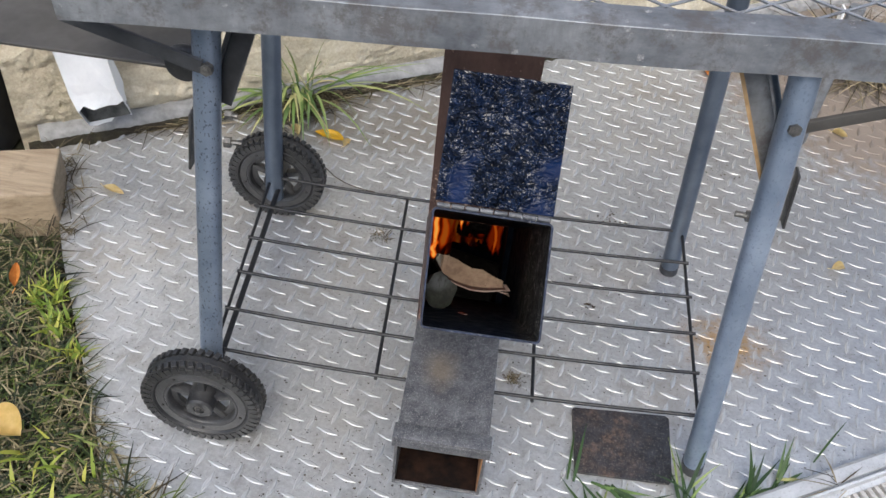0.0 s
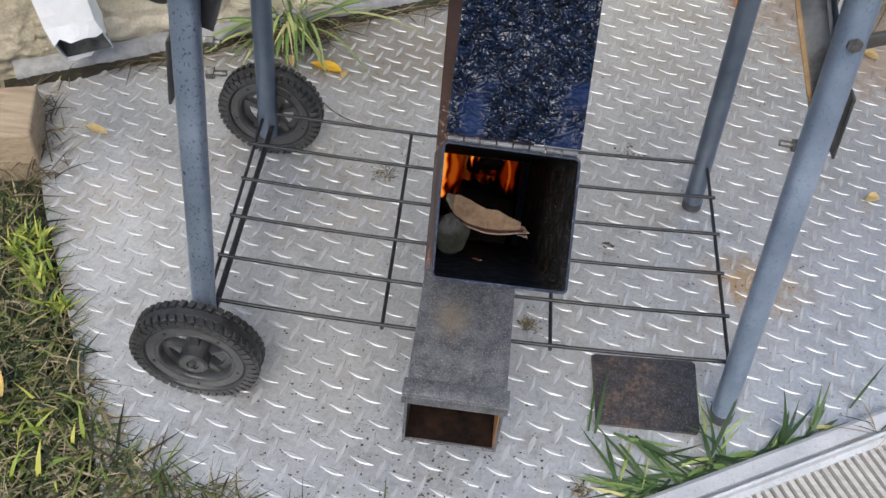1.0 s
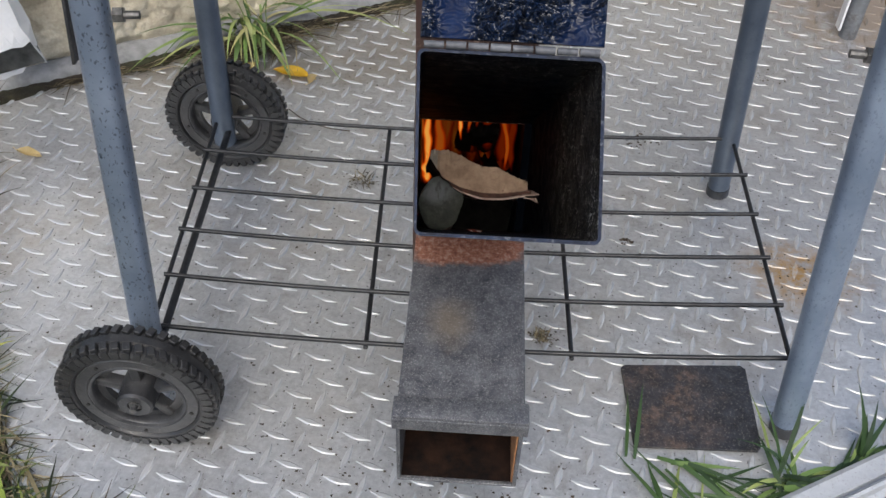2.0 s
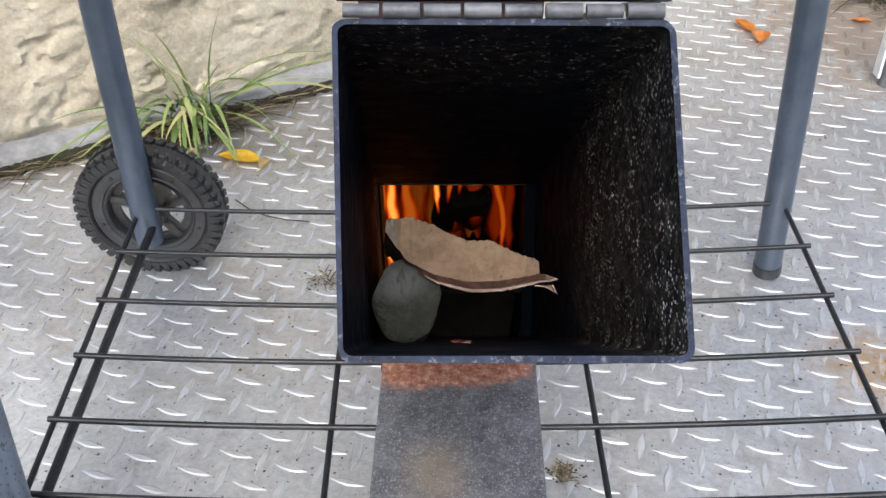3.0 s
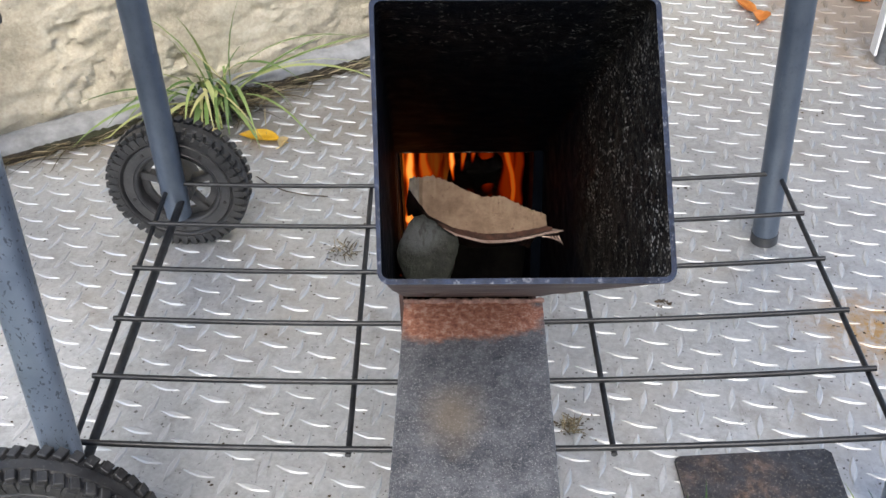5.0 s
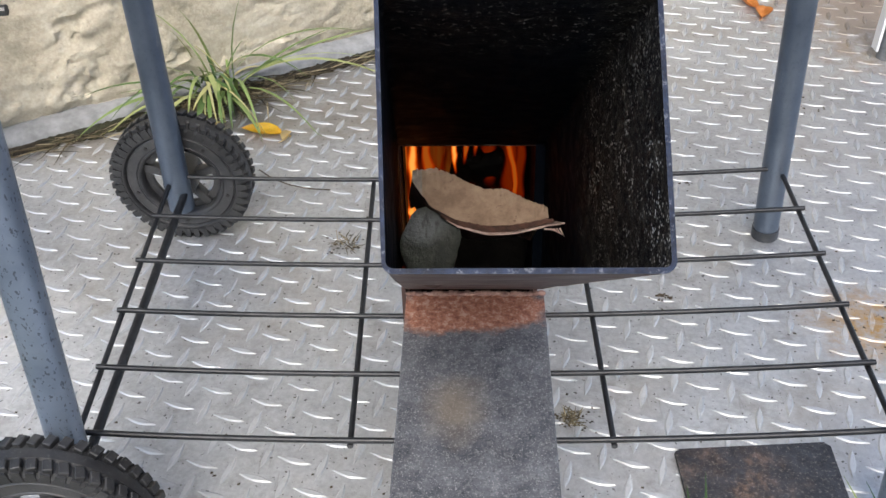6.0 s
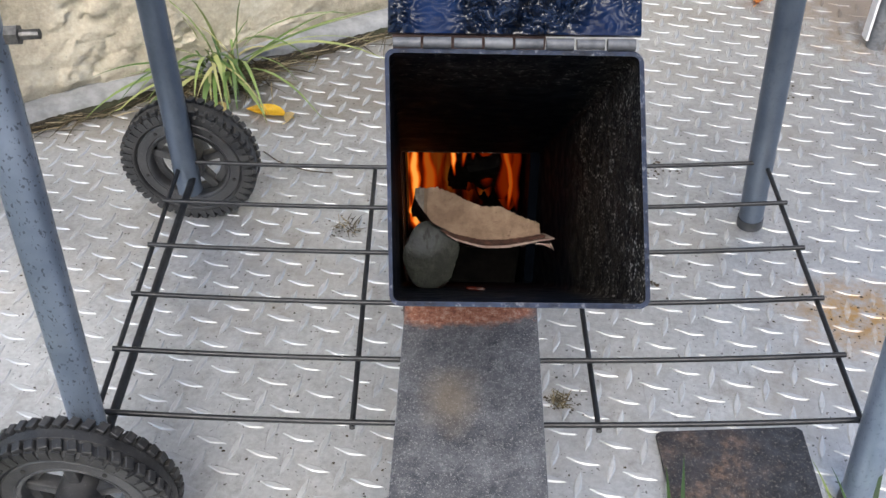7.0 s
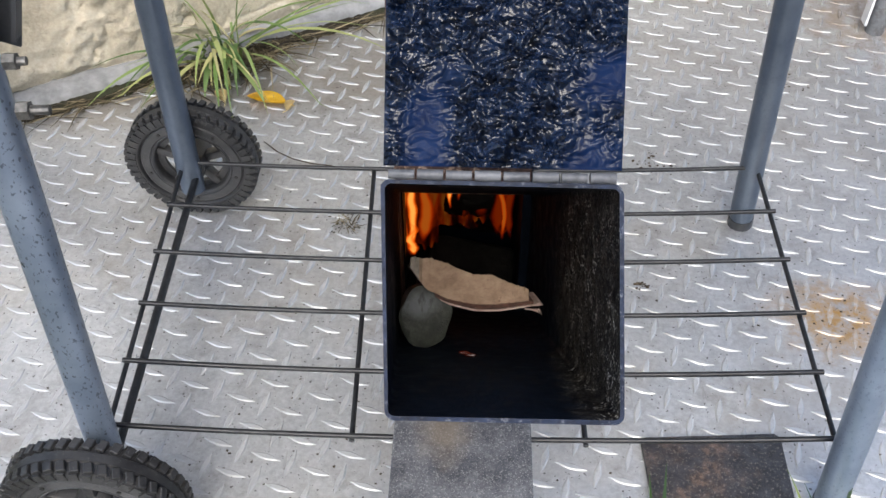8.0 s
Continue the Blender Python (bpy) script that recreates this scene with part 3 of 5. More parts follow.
def rough_wall():
    """The rendered wall: a thick slab whose face is lumpy and flaking."""
    nx, nz, length, height = 460, 130, 2.6, 0.62
    bm = B()
    rows = []
    for k in range(nz + 1):
        z = -0.03 + height * (k / nz) ** 1.2
        row = []
        for i in range(nx + 1):
            x = -0.03 + length * (i / nx) ** 1.3
            p = Vector((x * 6, 3.1, z * 6))
            d = 0.008 * noise.fractal(p, 1.0, 2.1, 4) + 0.006 * noise.fractal(Vector((p.x * 6, 1, p.z * 10)), 0.7, 2.1, 5)
            flake = noise.fractal(Vector((x * 9, 7.7, z * 13)), 0.9, 2.2, 4)
            d += 0.0085 * max(-0.25, min(1.0, (flake - 0.10) * 14))
            chip = noise.fractal(Vector((x * 30, 4.4, z * 30)), 0.9, 2.2, 3)
            d -= 0.010 * max(0.0, min(1.0, (chip - 0.42) * 9))
            foot = 0.010 * max(0.0, 1 - max(0.0, z) / 0.034)
            row.append(bm.verts.new((x, 0.025 - 0.42 * d + 0.03 * z + foot, z)))
        rows.append(row)
    for a, b in zip(rows, rows[1:]):
        for i in range(nx):
            bm.faces.new((a[i], a[i + 1], b[i + 1], b[i]))
    edge = [e for e in bm.edges if e.is_boundary]
    made = bmesh.ops.extrude_edge_only(bm, edges=edge)["geom"]
    for v in made:
        if isinstance(v, bmesh.types.BMVert):
            v.co.y = 0.25
    bmesh.ops.contextual_create(bm, geom=[e for e in bm.edges if e.is_boundary])
    bmesh.ops.transform(bm, matrix=WALL, verts=bm.verts)
    wall = single("wall_north", bm, M["stucco"], "cream rough rendered wall, flaking and damp stained", "wall", kind="structure")
    # unseen upper part, added dark so the floor plate mirrors less brightness
    bm = B()
    block(bm, (-0.03, 0.06, height - 0.03), (length - 0.04, 0.25, 2.6))
    bmesh.ops.transform(bm, matrix=WALL, verts=bm.verts)
    part("upper_wall", bm, M["unseenwall"], wall, "unseen upper wall, added dark to dim the plate's reflections", smooth=False)


rough_wall()

# unseen wall, added to give the lid something dark to mirror
bm = block(B(), (-7.0, -4.7, -0.03), (8.0, -4.5, 2.7))
bmesh.ops.transform(bm, matrix=DECK, verts=bm.verts)
single("wall_south", bm, M["stucco"], "unseen plain rendered wall, added beyond the decking for the lid's reflection", "wall", kind="structure", smooth=False)

bm = B()
prof = [(0.0, -0.02), (0.0, 0.009), (0.003, 0.015), (0.009, 0.019), (0.02, 0.0215), (0.042, 0.022), (0.042, -0.02)]
stations = [i * 0.02 for i in range(100)]
rings = [[bm.verts.new(WALL @ Vector((s, y + 0.002 * noise.noise(Vector((s * 9, y * 30, 0))), z + 0.0015 * noise.noise(Vector((s * 14, 4, y * 40)))))) for y, z in prof] for s in stations]
for a, b in zip(rings, rings[1:]):
    for i in range(len(prof) - 1):
        bm.faces.new((a[i], a[i + 1], b[i + 1], b[i]))
bm.faces.new(rings[0])
bm.faces.new(rings[-1][::-1])
single("kerb", bm, M["kerb"], "rounded grey cement kerb along the wall's foot", "kerb", kind="structure")


def dirt_strip():
    """Crumbly soil gathered between the kerb and the plate."""
    bm = B()
    n, rows = 260, []
    for i in range(n + 1):
        s = -0.02 + 1.35 * i / n
        w = 0.020 + 0.012 * noise.noise(Vector((s * 16, 2, 0))) + 0.006 * noise.noise(Vector((s * 60, 5, 0)))
        w = max(0.003, w)
        row = []
        for k in range(6):
            t = k / 5
            z = 0.008 * math.sin(math.pi * (1 - t) * 0.5) + 0.004 * noise.noise(Vector((s * 150, t * 4, 1))) * (1 - t)
            row.append(bm.verts.new(WALL @ Vector((s, 0.004 - w * t, max(0.0002, z) if k < 5 else 0.0))))
        rows.append(row)
    for a, b in zip(rows, rows[1:]):
        for k in range(5):
            bm.faces.new((a[k], a[k + 1], b[k + 1], b[k]))
    single("soil_strip", bm, M["soil"], "dark crumbly soil along the kerb's foot", "soil", kind="structure")


dirt_strip()


def deck():
    d = thing("decking", "pale ridged decking with fine grooves, dusty", "decking", kind="structure")
    bm = B()
    block(bm, (-0.6, -1.6, -0.03), (1.2, -0.036, 0.012))
    bmesh.ops.transform(bm, matrix=DECK, verts=bm.verts)
    # groove bottoms take a darker copy of the ridges' colour, for contrast
    part("deck_board", bm, M["groove"], d, "dark bottom of the decking grooves", smooth=False)
    verts, faces = [], []
    x = -0.59
    while x < 1.19:
        n = len(verts)
        for y in (-1.59, -0.0375):
            for dx, z in ((0, 0.007), (0.0008, 0.0172), (0.0070, 0.0172), (0.0080, 0.007)):
                verts.append(DECK @ Vector((x + dx, y, z)))
        faces += [(n, n + 1, n + 5, n + 4), (n + 1, n + 2, n + 6, n + 5), (n + 2, n + 3, n + 7, n + 6), (n + 4, n + 5, n + 6, n + 7)]
        x += 0.0118
    me = bpy.data.meshes.new("ridges")
    me.from_pydata(verts, [], faces)
    me.materials.append(M["deck"])
    ob = new("ridges", me)
    ob.parent = d
    tagged(ob, "fine parallel ridges of the decking", kind="stuff")
    # edge trim: a folded profile with a raised lip
    bm = B()
    prof = [(0.004, -0.03), (0.002, 0.017), (-0.003, 0.021), (-0.020, 0.022), (-0.022, 0.018), (-0.0235, 0.018), (-0.0255, 0.027), (-0.028, 0.030), (-0.031, 0.029), (-0.0325, 0.022), (-0.038, 0.0185), (-0.038, -0.03)]
    rings = [[bm.verts.new(DECK @ Vector((s, y, z))) for y, z in prof] for s in (-0.5, 0.1, 0.6, 1.1)]
    for a, b in zip(rings, rings[1:]):
        for i in range(len(prof) - 1):
            bm.faces.new((a[i], a[i + 1], b[i + 1], b[i]))
    part("edge_trim", bm, M["trim"], d, "scuffed white aluminium edge trim", smooth=False)


deck()


# ---- the cart that carries the stove ----
cart = thing("grill_cart", "grey painted tubular grill cart with wire rack and two wheels", "grill cart")
LEG_R = 0.0135
FL_LOW, FL_TOP = Vector((-0.3015, -0.182, 0.062)), Vector((-0.2640, -0.155, 0.60))
FR_LOW, FR_TOP = Vector((0.3315, -0.169, 0.0)), Vector((0.2615, -0.164, 0.62))
BL_LOW, BL_TOP = Vector((-0.3125, 0.1775, 0.052)), Vector((-0.2965, 0.1775, 0.62))
BR_LOW, BR_TOP = Vector((0.320, 0.194, 0.0)), Vector((0.272, 0.19, 0.62))


def leg(a, b, mat):
    bm = rod(B(), a, b, LEG_R, seg=28)
    end = [e for e in bm.edges if len(e.link_faces) == 2 and e.calc_face_angle(0) > 1.2]
    bmesh.ops.bevel(bm, geom=end, offset=0.0015, segments=2, affect="EDGES")
    return part("leg", bm, mat, cart)


# front legs wear lit copies of the grey paint, back legs a shaded one
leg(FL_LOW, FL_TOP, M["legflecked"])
leg(FR_LOW, FR_TOP, M["leglit"])
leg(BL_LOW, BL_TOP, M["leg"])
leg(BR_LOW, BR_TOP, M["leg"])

for low, top, high in ((FL_LOW, FL_TOP, 0.03), (FR_LOW, FR_TOP, 0.018), (BR_LOW, BR_TOP, 0.014)):
    d = (top - low).normalized()
    bm = rod(B(), low, low + d * high, LEG_R + 0.0008, seg=28)
    bmesh.ops.bevel(bm, geom=[e for e in bm.edges if len(e.link_faces) == 2 and e.calc_face_angle(0) > 1.2], offset=0.001, segments=2, affect="EDGES")
    part("foot_cap", bm, M["brace"], cart, "dark worn foot cap")

RACK_Z = 0.0945
W = 0.0024


def rack_height(x, y):
    """The rack sags in the middle and towards the front, under the stove."""
    t = min(1.0, abs(x) / 0.32)
    return RACK_Z - (0.0085 + 0.014 * (0.17 - y)) * (1 - t ** 2.2)


def bent_wire(a, b, under=0.0):
    a, b = Vector((*a, 0)), Vector((*b, 0))
    bm = B()
    n, seg = 24, 10
    side = Vector((0, 0, 1)).cross((b - a).normalized())
    rings = []
    for i in range(n + 1):
        p = a.lerp(b, i / n)
        p.z = rack_height(p.x, p.y) - under
        rings.append([bm.verts.new(p + side * W * math.cos(k * 2 * math.pi / seg) + Vector((0, 0, W * math.sin(k * 2 * math.pi / seg)))) for k in range(seg)])
    for r, q in zip(rings, rings[1:]):
        for k in range(seg):
            bm.faces.new((r[k], r[(k + 1) % seg], q[(k + 1) % seg], q[k]))
    bm.faces.new(rings[0])
    bm.faces.new(rings[-1][::-1])
    return bm


for i in range(6):
    yl, yr = 0.1755 - i * 0.067, 0.187 - i * 0.068
    xl = -0.3195 + i * 0.0028
    part("long_wire", bent_wire((xl, yl), (0.3215, yr)), M["wire"], cart)
for a, b in (((-0.3165, 0.178), (-0.3030, -0.164)), ((-0.1045, 0.18), (-0.0945, -0.1595)), ((0.099, 0.183), (0.107, -0.158)), ((0.3175, 0.192), (0.3165, -0.156))):
    part("cross_wire", bent_wire(a, b, 2 * W), M["wire"], cart)
part("axle", rod(B(), (-0.3060, 0.235, 0.0745), (-0.2935, -0.242, 0.0745), 0.004, seg=12), M["wire"], cart, "dark steel wheel axle")


def wheel(at, yaw, tilt):
    """A tyre with two rows of lugs on a spoked plastic wheel; its axis is the local z axis."""
    m = Matrix.Translation(at) @ Matrix.Rotation(yaw, 4, "Z") @ Matrix.Rotation(tilt, 4, "X") @ Matrix.Rotation(radians(90), 4, "X")
    w = new("wheel")
    w.parent = cart
    w.matrix_local = m @ Matrix.Diagonal((0.955, 0.955, 0.80, 1))
    w.empty_display_size = 0.03
    tagged(w, "black wheel with lugged tyre")
    bm = lathe(B(), [(0.0595, -0.0145), (0.0625, -0.0185), (0.069, -0.0192), (0.0735, -0.016), (0.0742, -0.0065), (0.0765, -0.0045), (0.0765, 0.0045), (0.0742, 0.0065), (0.0735, 0.016), (0.069, 0.0192), (0.0625, 0.0185), (0.0595, 0.0145)], 88)
    part("tyre", bm, M["rubber"], w, "dusty black rubber tyre")
    bm = B()
    for side in (-1, 1):
        for i in range(44):
            a = 2 * math.pi * (i + (0.5 if side > 0 else 0)) / 44
            turn = Matrix.Rotation(a, 4, "Z")
            skew = Matrix.Rotation(radians(16 * side), 4, "X")
            block(bm, (0.0705, -0.0036, -0.0054), (0.0786, 0.0036, 0.0054), turn @ Matrix.Translation((0, 0, side * 0.0125)) @ skew, 0.0007, 1)
            block(bm, (0.0645, -0.0034, -0.0011), (0.0745, 0.0034, 0.0011), turn @ Matrix.Translation((0, 0, side * 0.0188)))
    tagged(part("tread", bm, M["rubber"], w, "rubber tread lugs", smooth=False), kind="stuff")
    bm = lathe(B(), [(0.0425, -0.007), (0.0435, -0.0135), (0.0445, -0.0150), (0.047, -0.0160), (0.048, -0.0150), (0.049, -0.0160), (0.0585, -0.0165), (0.0600, -0.015), (0.0600, 0.015), (0.0585, 0.0165), (0.049, 0.0160), (0.048, 0.0150), (0.047, 0.0160), (0.0445, 0.0150), (0.0435, 0.0135), (0.0425, 0.007)], 64)
    lathe(bm, [(0.0345, -0.003), (0.0435, -0.003), (0.0435, 0.003), (0.0345, 0.003)], 48)
    for i in range(5):
        turn = Matrix.Rotation(2 * math.pi * i / 5 + 0.3, 4, "Z")
        block(bm, (0.015, -0.0050, -0.0075), (0.0455, 0.0050, 0.0075), turn, 0.002)
    part("rim", bm, M["plastic"], w, "black plastic spoked rim")
    for i in range(5):
        turn = Matrix.Rotation(2 * math.pi * i / 5 + 0.9, 4, "Z")
        part("rivet_hole", rod(B(), turn @ Vector((0.0535, 0, -0.0172)), turn @ Vector((0.0535, 0, 0.0172)), 0.0020, seg=10), M["darkpost"], w)
    bm = lathe(B(), [(0.0045, -0.027), (0.015, -0.027), (0.0175, -0.0245), (0.0190, 0.0), (0.0175, 0.0245), (0.015, 0.027), (0.0075, 0.027), (0.007, 0.021), (0.0045, 0.021)], 32)
    part("hub", bm, M["plastic"], w)
    bm = rod(B(), (0, 0, 0.020), (0, 0, 0.0265), 0.0062, seg=6)
    rod(bm, (0, 0, 0.026), (0, 0, 0.034), 0.0034, seg=12)
    part("axle_nut", bm, M["bolt"], w, "dull axle nut on a threaded axle end", smooth=False)


wheel((-0.2980, -0.2215, 0.0752), radians(0), radians(0))
wheel((-0.3135, 0.2050, 0.0752), radians(0), radians(0))

# top frame: an angle bar along the front, with expanded metal behind it
FRONT_L, FRONT_R = Vector((-0.376, -0.213, 0.586)), Vector((0.42, -0.180, 0.622))


def angle_bar(name, a, b, inward):
    d = (b - a).normalized()
    side = Vector((0, 0, 1)).cross(d) * inward
    up = d.cross(side) * inward
    bm = B()
    prof = [(0, 0), (0, 0.0353), (0.0007, 0.036), (0.034, 0.036), (0.034, 0.032), (0.004, 0.032), (0.004, 0)]
    n = 24
    rings = []
    for i in range(n + 1):
        c = a + (b - a) * i / n
        wob = 0.0012 * noise.noise(c * 9)
        rings.append([bm.verts.new(c + side * (y + wob) + up * (z + wob)) for y, z in prof])
    for r, s in zip(rings, rings[1:]):
        for i in range(len(prof)):
            j = (i + 1) % len(prof)
            bm.faces.new((r[i], r[j], s[j], s[i]))
    bm.faces.new(rings[0])
    bm.faces.new(rings[-1][::-1])
    part(name, bm, M["galv"], cart, "weathered galvanised angle bar")


angle_bar("frame_bar", FRONT_L, FRONT_R, 1)
BACK_L, BACK_R = Vector((-0.376, 0.225, 0.604)), Vector((0.42, 0.225, 0.604))
angle_bar("frame_bar", BACK_R, BACK_L, 1)


def expanded_mesh():
    """Strands of expanded metal, with long openings."""
    bm = B()
    pitch_x, pitch_y = 0.062, 0.021
    for j in range(19):
        for i in range(13):
            x0 = -0.36 + i * pitch_x
            y0 = -0.178 + j * pitch_y
            shift = 0.5 * pitch_x if j % 2 else 0
            a = Vector((x0 + shift, y0, 0))
            for c in (Vector((x0 + shift - pitch_x / 2, y0 + pitch_y, 0)), Vector((x0 + shift + pitch_x / 2, y0 + pitch_y, 0))):
                if -0.37 < c.x < 0.415 and -0.37 < a.x < 0.415:
                    za = 0.628 + 0.045 * a.x
                    rod(bm, a + Vector((0, 0, za)), c + Vector((0, 0, 0.628 + 0.045 * c.x)), 0.0016, seg=5)
    part("expanded_metal", bm, M["galv"], cart, "grey expanded metal grate")


expanded_mesh()


def brace(low, top, edge_material, side):
    """A folded channel that props a leg against the frame."""
    low, top = Vector(low), Vector(top)
    d = (top - low).normalized()
    across = Vector((0, 1, 0)).cross(d).normalized()
    m = Matrix((across, Vector((0, 1, 0)), d)).transposed().to_4x4()
    m.translation = low
    n = (top - low).length
    bm = block(B(), (-0.012, -0.001, 0), (0.012, 0.001, n))
    block(bm, (0.0100, -0.010, 0.01), (0.0125, -0.001, n))
    bmesh.ops.transform(bm, matrix=m, verts=bm.verts)
    ob = part("brace", bm, M["brace"] if side < 0 else M["galv"], cart, "folded steel channel brace", smooth=False)
    bm = block(B(), (-0.0125, -0.011, 0.0), (-0.0090, -0.001, n))
    bmesh.ops.transform(bm, matrix=m, verts=bm.verts)
    part("brace_edge", bm, edge_material, ob, smooth=False)
    return ob


brace((-0.266, -0.143, 0.470), (-0.222, -0.143, 0.60), M["brace"], -1)
brace((0.283, -0.147, 0.470), (0.216, -0.147, 0.61), M["tanrust"], 1)
part("prop", rod(B(), (0.284, -0.14, 0.50), (0.236, -0.14, 0.60), 0.0055, seg=12), M["leg"], cart)
for lo, hi, out in (((-0.2865, -0.156, 0.393), (-0.2800, -0.152, 0.462), -1), ((0.297, -0.146, 0.42), (0.289, -0.146, 0.488), 1)):
    lo, hi = Vector(lo), Vector(hi)
    d = (hi - lo).normalized()
    bm = B()
    m = Matrix((Vector((0, 1, 0)).cross(d), Vector((0, 1, 0)), d)).transposed().to_4x4()
    m.translation = lo + Vector((out * 0.012, 0, 0))
    block(bm, (-0.0015, -0.009, 0), (0.0015, 0.007, (hi - lo).length), m, 0.001)
    part("stop_plate", bm, M["plastic"], cart, "black stop plate")
bolt("bolt", (-0.256, -0.166, 0.438), (1, 0.1, 0), cart, 0.0058, 0.016)
bolt("bolt", (-0.252, -0.166, 0.472), (1, 0.1, 0), cart, 0.005, 0.010)
bolt("bolt", (0.272, -0.158, 0.433), (-1, 0.1, 0), cart, 0.0062, 0.016)
bolt("bolt", (0.2685, -0.176, 0.556), (0, -1, 0.1), cart, 0.0062, 0.006)
bolt("bolt", (-0.262, -0.178, 0.532), (0, -1, 0.1), cart, 0.0062, 0.006)
bm = B()
block(bm, (0, -0.0025, -0.006), (0.36, 0.0025, 0.006), Matrix.Translation((0.278, -0.168, 0.553)) @ Matrix.Rotation(radians(8.5), 4, "Z") @ Matrix.Rotation(radians(-17), 4, "Y"), 0.0008)
part("link_bar", bm, M["shelf"], cart, "dull brown-grey flat link bar")
bm = B()
block(bm, (0, -0.002, -0.007), (0.13, 0.002, 0.007), Matrix.Translation((-0.268, -0.176, 0.532)) @ Matrix.Rotation(radians(180 + 16), 4, "Y"))
part("link_bar", bm, M["brace"], cart, "black folding link bar")
bm = lathe(B(), [(0.0, 0.0), (0.018, 0.0), (0.02, 0.006), (0.018, 0.012), (0.0, 0.014)], 28, Matrix.Translation((-0.3, -0.13, 0.505)) @ Matrix.Rotation(radians(90), 4, "X"), closed=False)
part("knob", bm, M["plastic"], cart, "round black knob")
bm = block(B(), (-0.70, -0.140, 0.498), (-0.285, -0.03, 0.502), None, 0.001)
part("side_shelf", bm, M["shelf"], cart, "weathered grey sheet side shelf", smooth=False)


# ---- the stove ----
stove = thing("rocket_stove", "sooty square steel rocket stove, lid open, alight, on the rack", "stove")
T = 0.003


def side_plate(bm, x0, x1, outline):
    a = [bm.verts.new((x0, y, z)) for y, z in outline]
    b = [bm.verts.new((x1, y, z)) for y, z in outline]
    bm.faces.new(a)
    bm.faces.new(b[::-1])
    n = len(outline)
    for i in range(n):
        bm.faces.new((a[i], b[i], b[(i + 1) % n], a[(i + 1) % n]))


TX0, TX1, TZ0, TZ1, MOUTH = -0.0495, 0.0515, 0.0885, 0.1845, -0.309
bm = B()
block(bm, (TX0, MOUTH, TZ0), (TX1, -0.103, TZ0 + T), None, 0.0008)
block(bm, (TX0, MOUTH, TZ1 - T), (TX1, -0.101, TZ1), None, 0.0008)
block(bm, (TX0, MOUTH, TZ0 + T), (TX0 + T, -0.103, TZ1 - T))
block(bm, (TX1 - T, MOUTH, TZ0 + T), (TX1, -0.103, TZ1 - T))
air = part("air_tube", bm, M["tube"], stove, "grey heat-stained steel air tube with a rusty patch", smooth=False)
bm = block(B(), (TX0 - 0.003, MOUTH - 0.004, TZ1 - 0.004), (TX1 + 0.003, MOUTH + 0.016, TZ1 + 0.0035), None, 0.0015)
block(bm, (TX0 - 0.003, MOUTH - 0.005, TZ1 - 0.013), (TX1 + 0.003, MOUTH - 0.001, TZ1 + 0.0005), None, 0.001)
part("mouth_lip", bm, M["tube"], air, "welded steel lip over the mouth")
# rust taken down to near black: the tube's inner shade put into the colour
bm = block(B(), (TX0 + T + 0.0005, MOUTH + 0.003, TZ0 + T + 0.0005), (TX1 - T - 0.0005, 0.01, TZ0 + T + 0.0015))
part("tube_lining", bm, make_plain("shaded_rust_lining", (0.003, 0.0025, 0.0025), (0.022, 0.011, 0.007), 0.85, 0.0, 60, 0.001, gloss=0.1), air, "rust on the tube's inside, darkened for the shade there", smooth=False)

bm = block(B(), (TX1 - T - 0.0015, MOUTH + 0.002, TZ0 + T + 0.002), (TX1 - T - 0.0004, -0.20, TZ1 - T - 0.001))
part("rusty_cheek", bm, make_plain("orange_rust", (0.16, 0.065, 0.026), (0.50, 0.25, 0.11), 0.8, 0.0, 45, 0.001), air, "orange rust on the tube's side wall", smooth=False)

CX0, CX1, CF, CB, CTOP = -0.0530, 0.0465, -0.080, 0.021, 0.600
bm = B()
outline = [(-0.103, TZ0), (-0.103, TZ1 + 0.004), (CF, 0.302), (CF, CTOP), (CB, CTOP), (CB, TZ0)]
side_plate(bm, CX0, CX0 + T, outline)
side_plate(bm, CX1 - T, CX1, outline)
block(bm, (CX0 + T - 0.001, CF + 0.0004, 0.298), (CX1 - T + 0.001, CF + T, CTOP))
block(bm, (CX0 + T - 0.001, CB - T, TZ0), (CX1 - T + 0.001, CB, CTOP))
block(bm, (CX0 + T - 0.001, -0.102, TZ0 + 0.0004), (CX1 - T + 0.001, CB - T, TZ0 + T))
part("chimney", bm, M["chimney"], stove, "brown rusted square steel chimney", smooth=False)
bm = B()
side_plate(bm, CX1 - T - 0.0018, CX1 + 0.0038, [(-0.1035, TZ1 + 0.005), (CF - 0.0015, 0.3005), (-0.04, 0.303), (-0.06, TZ1 + 0.003)])
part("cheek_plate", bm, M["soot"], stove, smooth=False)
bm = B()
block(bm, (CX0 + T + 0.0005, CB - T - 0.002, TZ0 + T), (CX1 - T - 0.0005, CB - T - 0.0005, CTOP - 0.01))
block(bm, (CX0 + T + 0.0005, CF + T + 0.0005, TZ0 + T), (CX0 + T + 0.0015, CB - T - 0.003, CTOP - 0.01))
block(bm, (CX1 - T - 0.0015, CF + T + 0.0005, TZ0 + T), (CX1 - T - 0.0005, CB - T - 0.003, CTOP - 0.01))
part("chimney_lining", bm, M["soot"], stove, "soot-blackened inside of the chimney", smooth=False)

# feed tube: a square tube that slants down from its mouth into the chimney
MOUTH_C = [Vector(p) for p in ((-0.0325, -0.3595, 0.4285), (0.0710, -0.3580, 0.4280), (0.0680, -0.2835, 0.4995), (-0.0365, -0.2845, 0.5005))]
